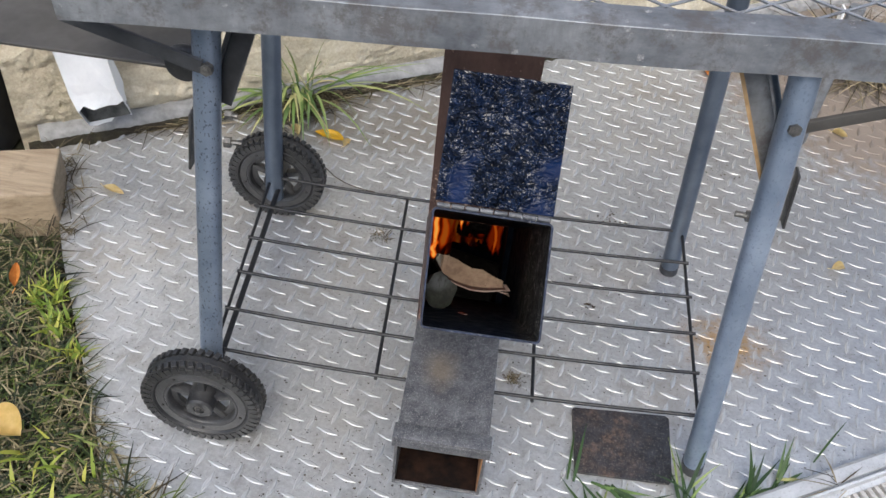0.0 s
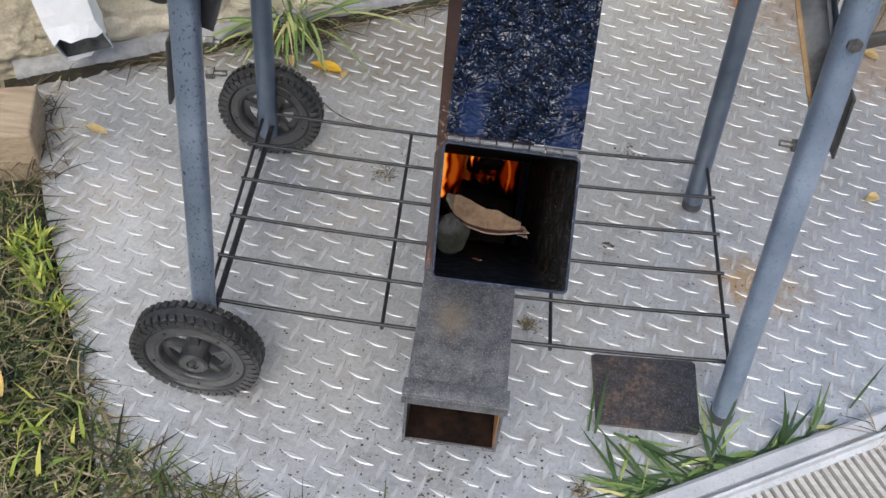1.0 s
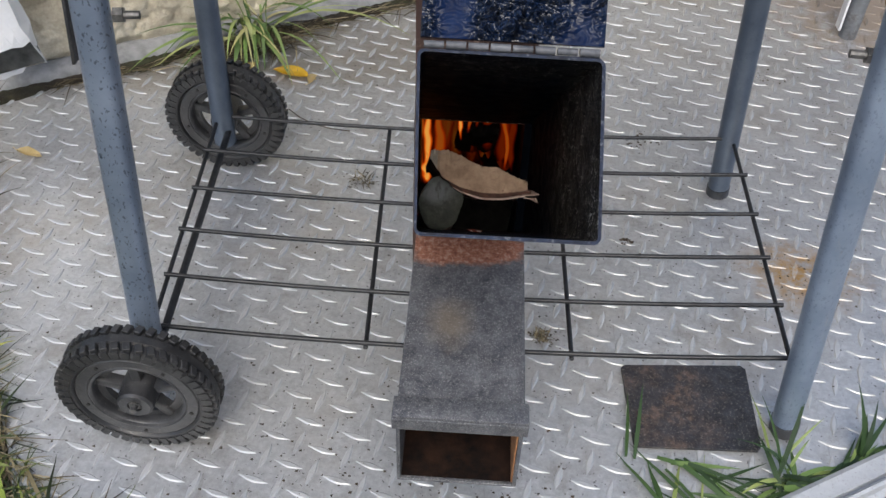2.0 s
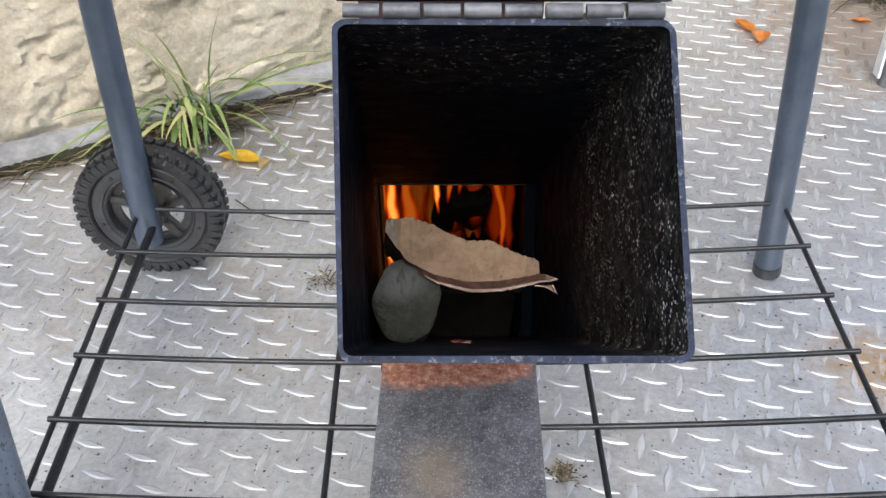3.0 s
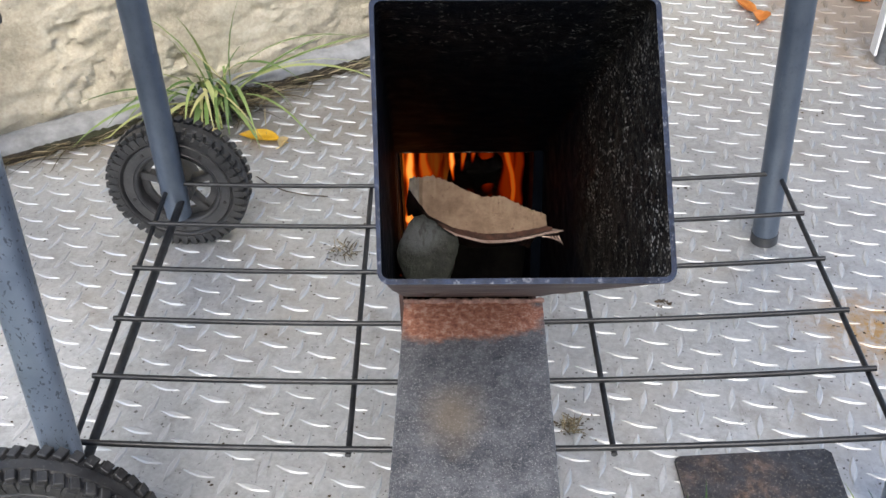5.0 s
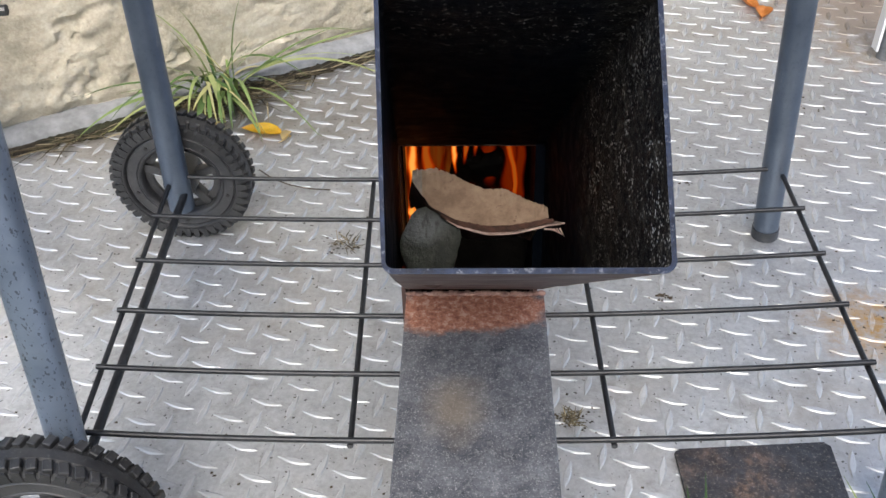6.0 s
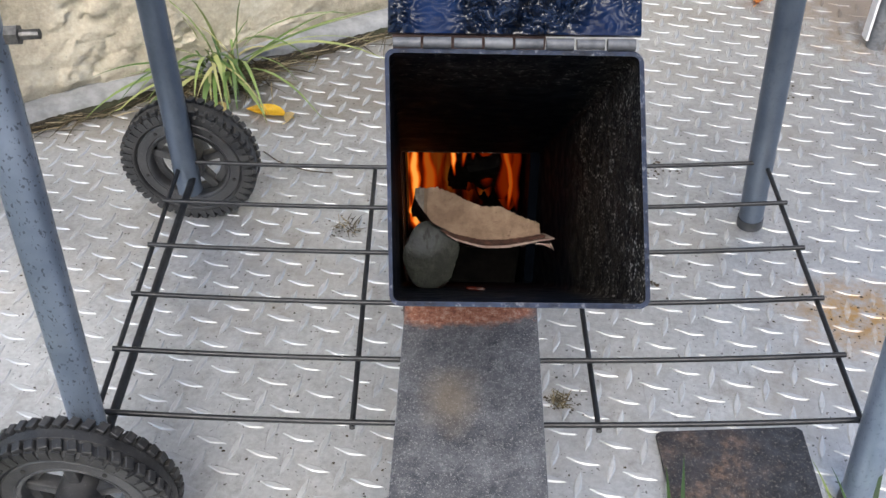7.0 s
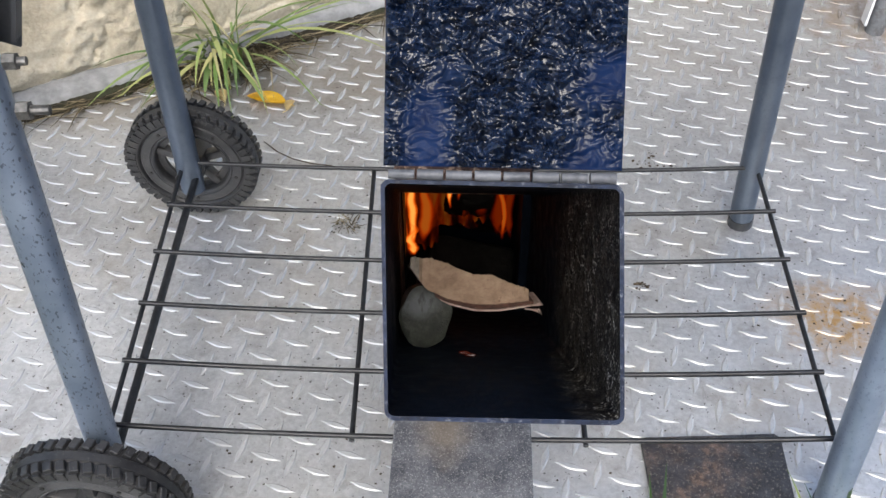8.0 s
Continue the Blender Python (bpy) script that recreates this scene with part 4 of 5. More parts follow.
END_C = [Vector(p) for p in ((-0.0525, -0.1005, 0.1865), (0.0505, -0.1005, 0.1865), (0.0505, -0.0795, 0.3015), (-0.0535, -0.0795, 0.3015))]


def ring_points(quad, inset, radius):
    """A square with rounded corners inside four corners."""
    size = 0.102
    pts = []
    for cx, cy, a0 in ((1, 0, -90), (1, 1, 0), (0, 1, 90), (0, 0, 180)):
        r = radius / size
        k = inset / size
        for s in range(5):
            a = radians(a0 + 90 * s / 4)
            u = (1 - k - r if cx else k + r) + r * math.cos(a)
            v = (1 - k - r if cy else k + r) + r * math.sin(a)
            pts.append((quad[0] * (1 - u) + quad[1] * u) * (1 - v) + (quad[3] * (1 - u) + quad[2] * u) * v)
    return pts


bm = B()
steps = 8
outer, inner = [], []
for i in range(steps + 1):
    f = i / steps
    quad = [a.lerp(b, f) for a, b in zip(MOUTH_C, END_C)]
    outer.append([bm.verts.new(p + 0.0010 * Vector((noise.noise(p * 110), 0, noise.noise(p * 90)))) for p in ring_points(quad, 0.0, 0.0042)])
    inner.append([bm.verts.new(p + 0.0007 * Vector((noise.noise(p * 130), 0, noise.noise(p * 140)))) for p in ring_points(quad, 0.0019, 0.0028)])
n = len(outer[0])
for rings, inn in ((outer, False), (inner, True)):
    for a, b in zip(rings, rings[1:]):
        for i in range(n):
            fc = bm.faces.new((a[i], a[(i + 1) % n], b[(i + 1) % n], b[i]))
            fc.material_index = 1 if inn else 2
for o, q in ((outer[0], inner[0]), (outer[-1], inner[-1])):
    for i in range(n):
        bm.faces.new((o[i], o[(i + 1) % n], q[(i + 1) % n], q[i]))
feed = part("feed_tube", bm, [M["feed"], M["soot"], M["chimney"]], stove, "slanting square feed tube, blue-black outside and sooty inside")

rng = random.Random(3)
bm = B()
for i in range(26):
    x = TX0 + 0.002 + (TX1 - TX0 - 0.004) * i / 25
    r = 0.0022 * rng.uniform(0.75, 1.3)
    bmesh.ops.create_icosphere(bm, subdivisions=2, radius=r, matrix=Matrix.Translation((x, -0.1035 + rng.uniform(-0.0007, 0.0007), TZ1 + 0.0006)) @ Matrix.Diagonal((1.4, 1.0, 0.8, 1)))
bead = part("weld_bead", bm, make_plain("rusty_weld", (0.12, 0.055, 0.04), (0.36, 0.22, 0.17), 0.7, 0.1, 150, 0.0006), stove, "rusty weld bead")
tagged(bead, kind="stuff")

# lid, thrown open about its hinge
HINGE_L, HINGE_R = MOUTH_C[3] + Vector((0.003, 0.001, 0.0022)), MOUTH_C[2] + Vector((-0.003, 0.001, 0.0022))
hx = (HINGE_R - HINGE_L).normalized()
LEAN_BACK = radians(42)
hd = Vector((0, math.sin(LEAN_BACK), math.cos(LEAN_BACK)))
hd = (hd - hx * hd.dot(hx)).normalized()
hn = hx.cross(hd).normalized()
if hn.y > 0:
    hn = -hn
bm = B()
tarred = bm.verts.layers.float.new("tar")
g = 210
L0, L1, X0, X1 = 0.0035, 0.115, -0.0015, (HINGE_R - HINGE_L).length + 0.0015
front = []
for j in range(g + 1):
    row = []
    for i in range(g + 1):
        s, t = X0 + (X1 - X0) * i / g, L0 + (L1 - L0) * j / g
        e = min(i, j, g - i, g - j) / 5
        patch = 1.05 + 1.2 * noise.noise(Vector((s * 30, t * 34, 9.0))) + 5.5 * (t - 0.045) - 10 * max(0.0, s - 0.075) * (1 if t < 0.075 else 0.2)
        mask = max(0.06, min(1.0, patch))
        p = Vector((s * 175, t * 280, 2.2))
        warp = Vector((noise.noise(p * 0.5), noise.noise(p * 0.5 + Vector((7, 3, 0))), 0)) * 0.9
        lump = 1.9 * abs(noise.noise(p + warp)) + 0.7 * max(0.0, noise.noise(p * 1.3 + Vector((3, 8, 0)))) + 0.2 * noise.noise(p * 3.1)
        v = bm.verts.new(HINGE_L + hx * s + hd * t + hn * (0.0015 + min(1.0, e) * mask * 0.0026 * max(0.0, lump)))
        v[tarred] = mask
        row.append(v)
    front.append(row)
for a, b in zip(front, front[1:]):
    for i in range(g):
        bm.faces.new((a[i], a[i + 1], b[i + 1], b[i]))
made = bmesh.ops.extrude_edge_only(bm, edges=[e for e in bm.edges if e.is_boundary])["geom"]
for v in made:
    if isinstance(v, bmesh.types.BMVert):
        v.co -= hn * 0.0035
bmesh.ops.contextual_create(bm, geom=[e for e in bm.edges if e.is_boundary])
lid = part("lid", bm, M["tar"], stove, "open lid, its inside lumpy with glossy blue-black tar")
length = (HINGE_R - HINGE_L).length
for i in range(8):
    a = HINGE_L + hx * (length * i / 8 + 0.0006)
    b = HINGE_L + hx * (length * (i + 1) / 8 - 0.0006)
    part("hinge_knuckle", rod(B(), a, b, 0.0024 if i % 2 else 0.0021, seg=16), M["hinge"], lid, "grey steel hinge knuckle")


# ---- firewood and fire ----
AX = (END_C[0] - MOUTH_C[0]).normalized()
UPS = (MOUTH_C[3] - MOUTH_C[0]).normalized()


def log():
    """A short round of firewood with a greyed, slanting cut end."""
    c = Vector((-0.0228, -0.2250, 0.3315))
    d = (AX + Vector((-0.02, 0.0, -0.06))).normalized()
    side = Vector((1, 0, 0))
    side = (side - d * side.dot(d)).normalized()
    up = side.cross(d)
    bm = B()
    rings = []
    for s, r in ((-0.001, 0.0), (0.0, 0.0145), (0.0012, 0.0168), (0.03, 0.0172), (0.07, 0.0165), (0.071, 0.0)):
        ring = []
        for i in range(28):
            a = 2 * math.pi * i / 28
            w = 1 + 0.17 * noise.noise(Vector((math.cos(a) * 1.5, math.sin(a) * 1.5, s * 30 + 2)))
            ring.append(bm.verts.new(c + d * (s - 0.25 * r * math.sin(a) + 0.0012 * noise.noise(Vector((math.cos(a) * 3, math.sin(a) * 3, 7)))) + side * r * w * 0.94 * math.cos(a) + up * r * w * 1.12 * math.sin(a)))
        rings.append(ring)
    for k, (p, q) in enumerate(zip(rings, rings[1:])):
        for i in range(28):
            f = bm.faces.new((p[i], p[(i + 1) % 28], q[(i + 1) % 28], q[i]))
            f.material_index = 0 if k < 2 else 1
    bmesh.ops.remove_doubles(bm, verts=bm.verts, dist=1e-6)
    single("firewood_log", bm, [M["logend"], M["bark"]], "round firewood log with a greyed cut end inside the stove", "firewood")


log()


def curve(stops, t):
    for (t0, v0), (t1, v1) in zip(stops, stops[1:]):
        if t <= t1:
            s = (t - t0) / (t1 - t0)
            return v0 + (v1 - v0) * s
    return stops[-1][1]


def split_piece():
    """A split chunk of firewood, rough and pale on its face, with dark bark and a pale strip of bast below."""
    TOP = [(0, 0.3705), (0.165, 0.3718), (0.28, 0.3684), (0.377, 0.3639), (0.534, 0.3587), (0.675, 0.3594), (0.815, 0.3534), (1, 0.3475)]
    LOW = [(0, 0.369), (0.06, 0.3613), (0.13, 0.3525), (0.31, 0.3446), (0.53, 0.3402), (0.73, 0.341), (0.88, 0.344), (1, 0.3465)]
    a, b = Vector((-0.031, -0.220, 0)), Vector((0.039, -0.2215, 0))
    inw = Vector((-0.12, 0.80, -0.58))
    n, m = 90, 18

    def face(t, v):
        p = a.lerp(b, t)
        hi = curve(TOP, t) + 0.0010 * noise.noise(Vector((t * 45, 3, 3))) + 0.0009 * noise.noise(Vector((t * 140, 1, 3)))
        lo = curve(LOW, t) + 0.0007 * noise.noise(Vector((t * 40, 8, 3)))
        p.z = lo + (hi - lo) * v
        q = Vector((p.x * 160, p.z * 160, 4))
        rough = 0.0006 * noise.fractal(q, 0.8, 2.1, 5) + 0.0005 * noise.noise(Vector((t * 6, v * 3, 5)))
        p.y += 0.008 * v
        return p + inw * (rough + 0.007 * max(0.0, 1 - t / 0.09))

    bm = B()
    rows = []
    for i in range(n + 1):
        t = i / n
        row = [face(t, k / m) for k in range(m + 1)]
        row += [row[-1] + inw * 0.045 + Vector((0, 0, -0.026)), row[0] + inw * 0.045 + Vector((0, 0, -0.012))]
        rows.append([bm.verts.new(q) for q in row])
    w = len(rows[0])
    for k, (r, s) in enumerate(zip(rows, rows[1:])):
        for i in range(w):
            f = bm.faces.new((r[i], r[(i + 1) % w], s[(i + 1) % w], s[i]))
            f.material_index = (2 if k < 6 else 0) if i < m else 1
    bm.faces.new(rows[0])
    bm.faces.new(rows[-1][::-1])
    ob = single("split_firewood", bm, [M["splitwood"], M["bark"], M["greywood"]], "pale split chunk of firewood with brown bark", "firewood")

    def strip(name, t0, t1, lo, hi, ahead, mat, label):
        """A thin, ragged layer under the chunk."""
        bm = B()
        rows = []
        for i in range(41):
            t = t0 + (t1 - t0) * i / 40
            p = a.lerp(b, t)
            e = math.sin(math.pi * (0.04 + 0.92 * i / 40)) ** 0.4
            base = curve(LOW, min(1, t)) * 0.75 + curve([(0, 0.349), (0.27, 0.341), (0.6, 0.338), (1.12, 0.342)], t) * 0.25
            jag = 0.0006 * noise.noise(Vector((t * 50, lo * 900, 1)))
            row = [Vector((p.x, p.y, base + z * e + jag)) + inw * d for z, d in ((lo, -ahead), (hi, -ahead), (hi, 0.03), (lo, 0.03))]
            rows.append([bm.verts.new(q) for q in row])
        for r, s in zip(rows, rows[1:]):
            for i in range(4):
                bm.faces.new((r[i], r[(i + 1) % 4], s[(i + 1) % 4], s[i]))
        bm.faces.new(rows[0])
        bm.faces.new(rows[-1][::-1])
        part(name, bm, mat, ob, label, smooth=False)

    strip("bark", 0.20, 1.04, -0.0034, 0.0012, 0.0006, M["bark"], "dark reddish-brown bark")
    strip("bast", 0.24, 1.12, -0.0054, -0.0036, 0.0010, M["bast"], "pale inner strip of bark")
    for k in range(6):
        s = Vector((0.037 + 0.0016 * k, -0.2232, 0.3405 + 0.0001 * k))
        e = s + Vector((0.004 - 0.0003 * k, -0.001, 0.0008 - 0.0011 * k))
        part("splinter", rod(B(), s, e, 0.0005, 0.0001, seg=5), M["bast"], ob)


split_piece()
for c, sz, turn in (((0.002, -0.045, 0.165), (0.036, 0.05, 0.018), 14), ((0.016, -0.02, 0.225), (0.014, 0.016, 0.05), -12), ((-0.008, -0.015, 0.225), (0.012, 0.014, 0.055), 8)):
    bm = block(B(), tuple(-v for v in (sz[0], sz[1] * 0.6, sz[2])), (sz[0], sz[1] * 0.6, sz[2]), None, 0.006, 2)
    for v in bm.verts:
        v.co += 0.004 * Vector((noise.noise(v.co * 60), noise.noise(v.co * 70 + Vector((3, 0, 0))), noise.noise(v.co * 65)))
    bmesh.ops.transform(bm, matrix=Matrix.Translation(c) @ Matrix.Rotation(radians(turn), 4, "Y") @ Matrix.Rotation(radians(30), 4, "X"), verts=bm.verts)
    single("charred_firewood", bm, M["char"], "charred black firewood burning in the stove", "firewood", "burning wood")

fire = thing("fire", "orange flames licking up inside the stove", "fire", (0, -0.04, 0.2))


def flame(x, y, z, high, wide, lean, seed, hot=False, bow=0.0):
    """A thin, twisting tongue of flame: a lens-shaped ribbon, brightest along its core."""
    bm = B()
    core = bm.verts.layers.float.new("core")
    n, half = 34, 6
    rings = []
    for i in range(n + 1):
        t = i / n
        fade = min(1.0, t * 6, (1 - t) * 2.2 + 0.02)
        r = wide * (0.75 + 0.55 * noise.noise(Vector((seed * 3, t * 6, 2)))) * (1 - 0.45 * t) * (0.35 + 0.65 * min(1.0, t * 5)) + 0.0003
        cx = x + lean * t + bow * 4 * t * (1 - t) + 0.008 * noise.noise(Vector((seed, t * 4.0, 0.5))) * (0.2 + t)
        cy = y + 0.004 * noise.noise(Vector((seed, 4.0, t * 3)))
        row = []
        for k in range(-half, half + 1):
            u = k / half
            v = bm.verts.new((cx + r * u, cy - 0.3 * r * (1 - u * u), z + high * t))
            v[core] = max(0.0, (1 - abs(u + 0.35 * noise.noise(Vector((seed, t * 9, 3)))) ** 1.5)) * fade
            row.append(v)
        rings.append(row)
    for a, b in zip(rings, rings[1:]):
        for i in range(2 * half):
            bm.faces.new((a[i], a[i + 1], b[i + 1], b[i]))
    ob = part("flame_tongue", bm, M["flamehot"] if hot is True else M["flameglow"] if hot else M["flame"], fire)
    ob.matrix_parent_inverse = Matrix.Translation((0, 0.04, -0.2))


flame(-0.0440, -0.056, 0.205, 0.125, 0.0062, 0.001, 1.3, True)
flame(-0.0425, -0.062, 0.210, 0.040, 0.0062, -0.001, 2.6, True)
flame(-0.0495, -0.055, 0.203, 0.13, 0.0036, 0.001, 5.2)
flame(-0.036, -0.052, 0.215, 0.12, 0.0075, 0.004, 2.1)
flame(-0.0125, -0.050, 0.255, 0.085, 0.0034, -0.004, 4.4, True)
flame(-0.0065, -0.050, 0.262, 0.075, 0.0030, 0.006, 3.7)
flame(0.0015, -0.048, 0.268, 0.07, 0.0028, 0.006, 6.9)
flame(0.0295, -0.050, 0.218, 0.12, 0.0034, -0.010, 8.8, False, 0.002)
# the dim tongues also stand for red firelight on the chimney's back wall
flame(0.0265, -0.048, 0.222, 0.12, 0.0085, -0.010, 8.1, "dim", 0.002)
flame(0.012, -0.040, 0.235, 0.11, 0.0100, 0.002, 9.4, "dim")
flame(-0.028, -0.040, 0.225, 0.11, 0.0080, 0.003, 10.3, "dim")
flame(0.036, -0.046, 0.215, 0.10, 0.0060, -0.003, 11.9, "dim")


def flame_sheet(x0, x1, y, z0, z1, seed):
    """A wavy sheet of fire."""
    bm = B()
    grid = []
    for j in range(25):
        v = j / 24
        row = []
        for i in range(25):
            u = i / 24
            edge = 0.004 * noise.noise(Vector((seed, v * 5, 0)))
            row.append(bm.verts.new((x0 + (x1 - x0) * u + edge, y + 0.007 * noise.noise(Vector((u * 4, v * 2, seed))), z0 + (z1 - z0) * v + 0.012 * noise.noise(Vector((u * 7, seed, 1))))))
        grid.append(row)
    for a, b in zip(grid, grid[1:]):
        for i in range(24):
            bm.faces.new((a[i], a[i + 1], b[i + 1], b[i]))
    ob = part("flame_sheet", bm, M["veil"], fire, "see-through sheet of orange flame and fire glow")
    ob.matrix_parent_inverse = Matrix.Translation((0, 0.04, -0.2))


flame_sheet(-0.049, -0.022, -0.046, 0.205, 0.36, 1.7)
flame_sheet(-0.004, 0.030, -0.034, 0.225, 0.36, 4.9)
# rear sheet: firelit glow of the chimney's back, made as a glowing surface
flame_sheet(-0.047, 0.036, -0.020, 0.205, 0.36, 7.3)


def on_feed_floor(u, f, lift):
    a, b = MOUTH_C[0].lerp(MOUTH_C[1], u), END_C[0].lerp(END_C[1], u)
    return a.lerp(b, f) + UPS * (T + lift)


for k, (x, y, z) in enumerate((on_feed_floor(0.44, 0.40, 0.0), on_feed_floor(0.41, 0.42, 0.0), on_feed_floor(0.05, 0.75, 0.01))):
    bm = B()
    bmesh.ops.create_icosphere(bm, subdivisions=2, radius=1)
    for v in bm.verts:
        v.co = Vector((x, y, z)) + Vector((v.co.x * 0.0034, v.co.y * 0.0010, v.co.z * 0.0007)) * (1 + 0.4 * noise.noise(v.co * 2 + Vector((k, 0, 0))))
    ob = part("ember", bm, M["ember"], fire, "glowing ember")
    ob.matrix_parent_inverse = Matrix.Translation((0, 0.04, -0.2))


# ---- loose things on the plate ----
bm = slab(B(), [(0.171, -0.106), (0.176, -0.2), (0.181, -0.204), (0.299, -0.2005), (0.303, -0.196), (0.304, -0.099), (0.299, -0.0945), (0.175, -0.103)], 0.0018, 0.0055)
single("steel_plate", bm, M["blackplate"], "scorched black steel plate with rusty stains lying flat", "plate", smooth=False)


def leaf(at, length, width, yaw, curl, tip, mat, label, name="fallen_leaf"):
    bm = B()
    n, k = 14, 6
    grid = []
    for i in range(n + 1):
        t = i / n
        w = width * math.sin(math.pi * t ** 0.85) ** 0.75 + 0.0004
        row = []
        for j in range(-k, k + 1):
            s = j / k
            x = (t - 0.5) * length
            z = curl * (s * s) * w * 3 + tip * (t - 0.4) ** 2 * length + 0.0015 * noise.noise(Vector((x * 90, s * 2, yaw)))
            row.append(bm.verts.new((x, s * w * 0.5, z + 0.0026)))
        grid.append(row)
    for a, b in zip(grid, grid[1:]):
        for j in range(2 * k):
            bm.faces.new((a[j], a[j + 1], b[j + 1], b[j]))
    bmesh.ops.solidify(bm, geom=list(bm.faces), thickness=0.0004)
    rod(bm, (-0.5 * length, 0, 0.0035), (-0.72 * length, 0.003, 0.003), 0.0006, seg=6)
    bmesh.ops.transform(bm, matrix=Matrix.Translation(at) @ Matrix.Rotation(radians(yaw), 4, "Z"), verts=bm.verts)
    return single(name, bm, mat, label, "leaf", "fallen leaves")


leaf((-0.274, 0.404, 0.001), 0.056, 0.024, 168, 0.10, 0.12, M["yellow"], "bright yellow fallen leaf with curled edges on the plate")
leaf((-0.240, 0.392, 0.001), 0.022, 0.012, 70, 0.2, 0.2, M["pale"], "small yellow-green leaf beside the yellow one")
leaf((-0.582, 0.188, 0.0), 0.042, 0.014, -20, 0.15, 0.3, M["pale"], "small pale yellow leaf lying on the plate")
leaf((0.434, 0.776, 0.0), 0.050, 0.018, 115, 0.16, 0.25, M["orange"], "curled orange-brown leaf lying on the plate")
leaf((0.449, 0.737, 0.0), 0.034, 0.026, 70, 0.14, 0.5, M["orange"], "crumpled orange leaf touching another leaf on the plate")
leaf((0.620, 0.795, 0.0), 0.030, 0.012, -25, 0.15, 0.3, M["orange"], "small brown-orange leaf beside the stand's leg")
leaf((0.60, 0.252, 0.0), 0.022, 0.012, 10, 0.4, 0.4, M["pale"], "tiny tan leaf lying on the plate")
leaf((0.672, 0.63, 0.0), 0.03, 0.01, -30, 0.4, 0.4, M["pale"], "tiny yellow leaf lying on the plate")
leaf((-0.535, -0.280, 0.030), 0.062, 0.044, -25, 0.12, 0.2, M["broad"], "broad pale yellow leaf lying on the grass")
leaf((-0.628, -0.045, 0.03), 0.042, 0.014, 110, 0.25, 0.6, M["orange"], "curled orange leaf standing in the grass")
leaf((-0.335, 0.405, 0.004), 0.03, 0.016, 120, 0.2, 0.2, M["pale"], "tan leaf caught under the grass tuft")


def crumbs():
    """Soil crumbs and bits of charcoal strewn over the plate."""
    rng = random.Random(5)
    verts, faces = [], []
    spots = [((-0.141, 0.176), 0.014, 40, 0.0011), ((-0.06, -0.30), 0.11, 420, 0.0012), ((0.02, -0.34), 0.05, 120, 0.0013),
             ((0.0, 0.0), 0.35, 320, 0.0011), ((0.43, 0.47), 0.02, 30, 0.0014), ((0.224, 0.292), 0.012, 30, 0.0016), ((0.195, 0.093), 0.004, 14, 0.0018), ((0.087, -0.068), 0.008, 60, 0.0012), ((0.161, -0.294), 0.008, 40, 0.0012), ((-0.3, -0.2), 0.12, 60, 0.0012), ((0.40, 0.05), 0.06, 60, 0.0012)]
    for (cx, cy), spread, count, size in spots:
        for _ in range(count):
            x, y = rng.gauss(cx, spread), rng.gauss(cy, spread * 0.7)
            if not inside(x, y, PLATE):
                continue
            s = size * rng.uniform(0.5, 1.5)
            n = len(verts)
            for dx, dy, dz in ((-1, -0.6, 0), (0.9, -0.8, 0), (0.8, 0.9, 0), (-0.8, 0.7, 0), (0.1, 0, 0.8)):
                verts.append((x + dx * s * rng.uniform(0.5, 1.3), y + dy * s * rng.uniform(0.5, 1.3), 0.0004 + dz * s))
            faces += [(n, n + 1, n + 4), (n + 1, n + 2, n + 4), (n + 2, n + 3, n + 4), (n + 3, n, n + 4), (n + 3, n + 2, n + 1, n)]
    me = bpy.data.meshes.new("crumbs")
    me.from_pydata(verts, [], faces)
    me.materials.append(M["crumb"])
    tagged(new("crumbs", me), "dark soil and charcoal crumbs strewn on the plate", "debris", kind="stuff")


crumbs()

bm = B()
stalk = [(-0.262, 0.318), (-0.243, 0.300), (-0.221, 0.287), (-0.196, 0.279), (-0.170, 0.276)]
for (x0, y0), (x1, y1) in zip(stalk, stalk[1:]):
    rod(bm, (x0, y0, 0.0035), (x1, y1, 0.0035), 0.0008, seg=6)
single("twig", bm, M["crumb"], "thin dark twig lying on the plate", "twig")

# ---- things by the wall ----
bm = B()
SP = Matrix.Translation((-0.612, 0.281, 0.050)) @ Matrix.Rotation(WALL_TURN - radians(8), 4, "Z") @ Matrix.Rotation(radians(-4), 4, "X") @ Matrix.Rotation(radians(-8), 4, "Y")
for lo, hi in (((-0.036, -0.026, 0), (0.036, -0.0245, 1.6)), ((-0.036, 0.0245, 0), (0.036, 0.026, 1.6)), ((-0.036, -0.0245, 0), (-0.0345, 0.0245, 1.6)), ((0.0345, -0.0245, 0), (0.036, 0.0245, 1.6))):
    block(bm, lo, hi)
for z in (0.015, 0.03, 0.05, 0.07, 0.09, 0.11, 0.14, 0.18, 0.23, 0.3):
    bmesh.ops.bisect_plane(bm, geom=bm.verts[:] + bm.edges[:] + bm.faces[:], plane_co=(0, 0, z), plane_no=(0, 0, 1))
for x in (-0.024, -0.012, 0.0, 0.012, 0.024):
    bmesh.ops.bisect_plane(bm, geom=bm.verts[:] + bm.edges[:] + bm.faces[:], plane_co=(x, 0, 0), plane_no=(1, 0, 0))
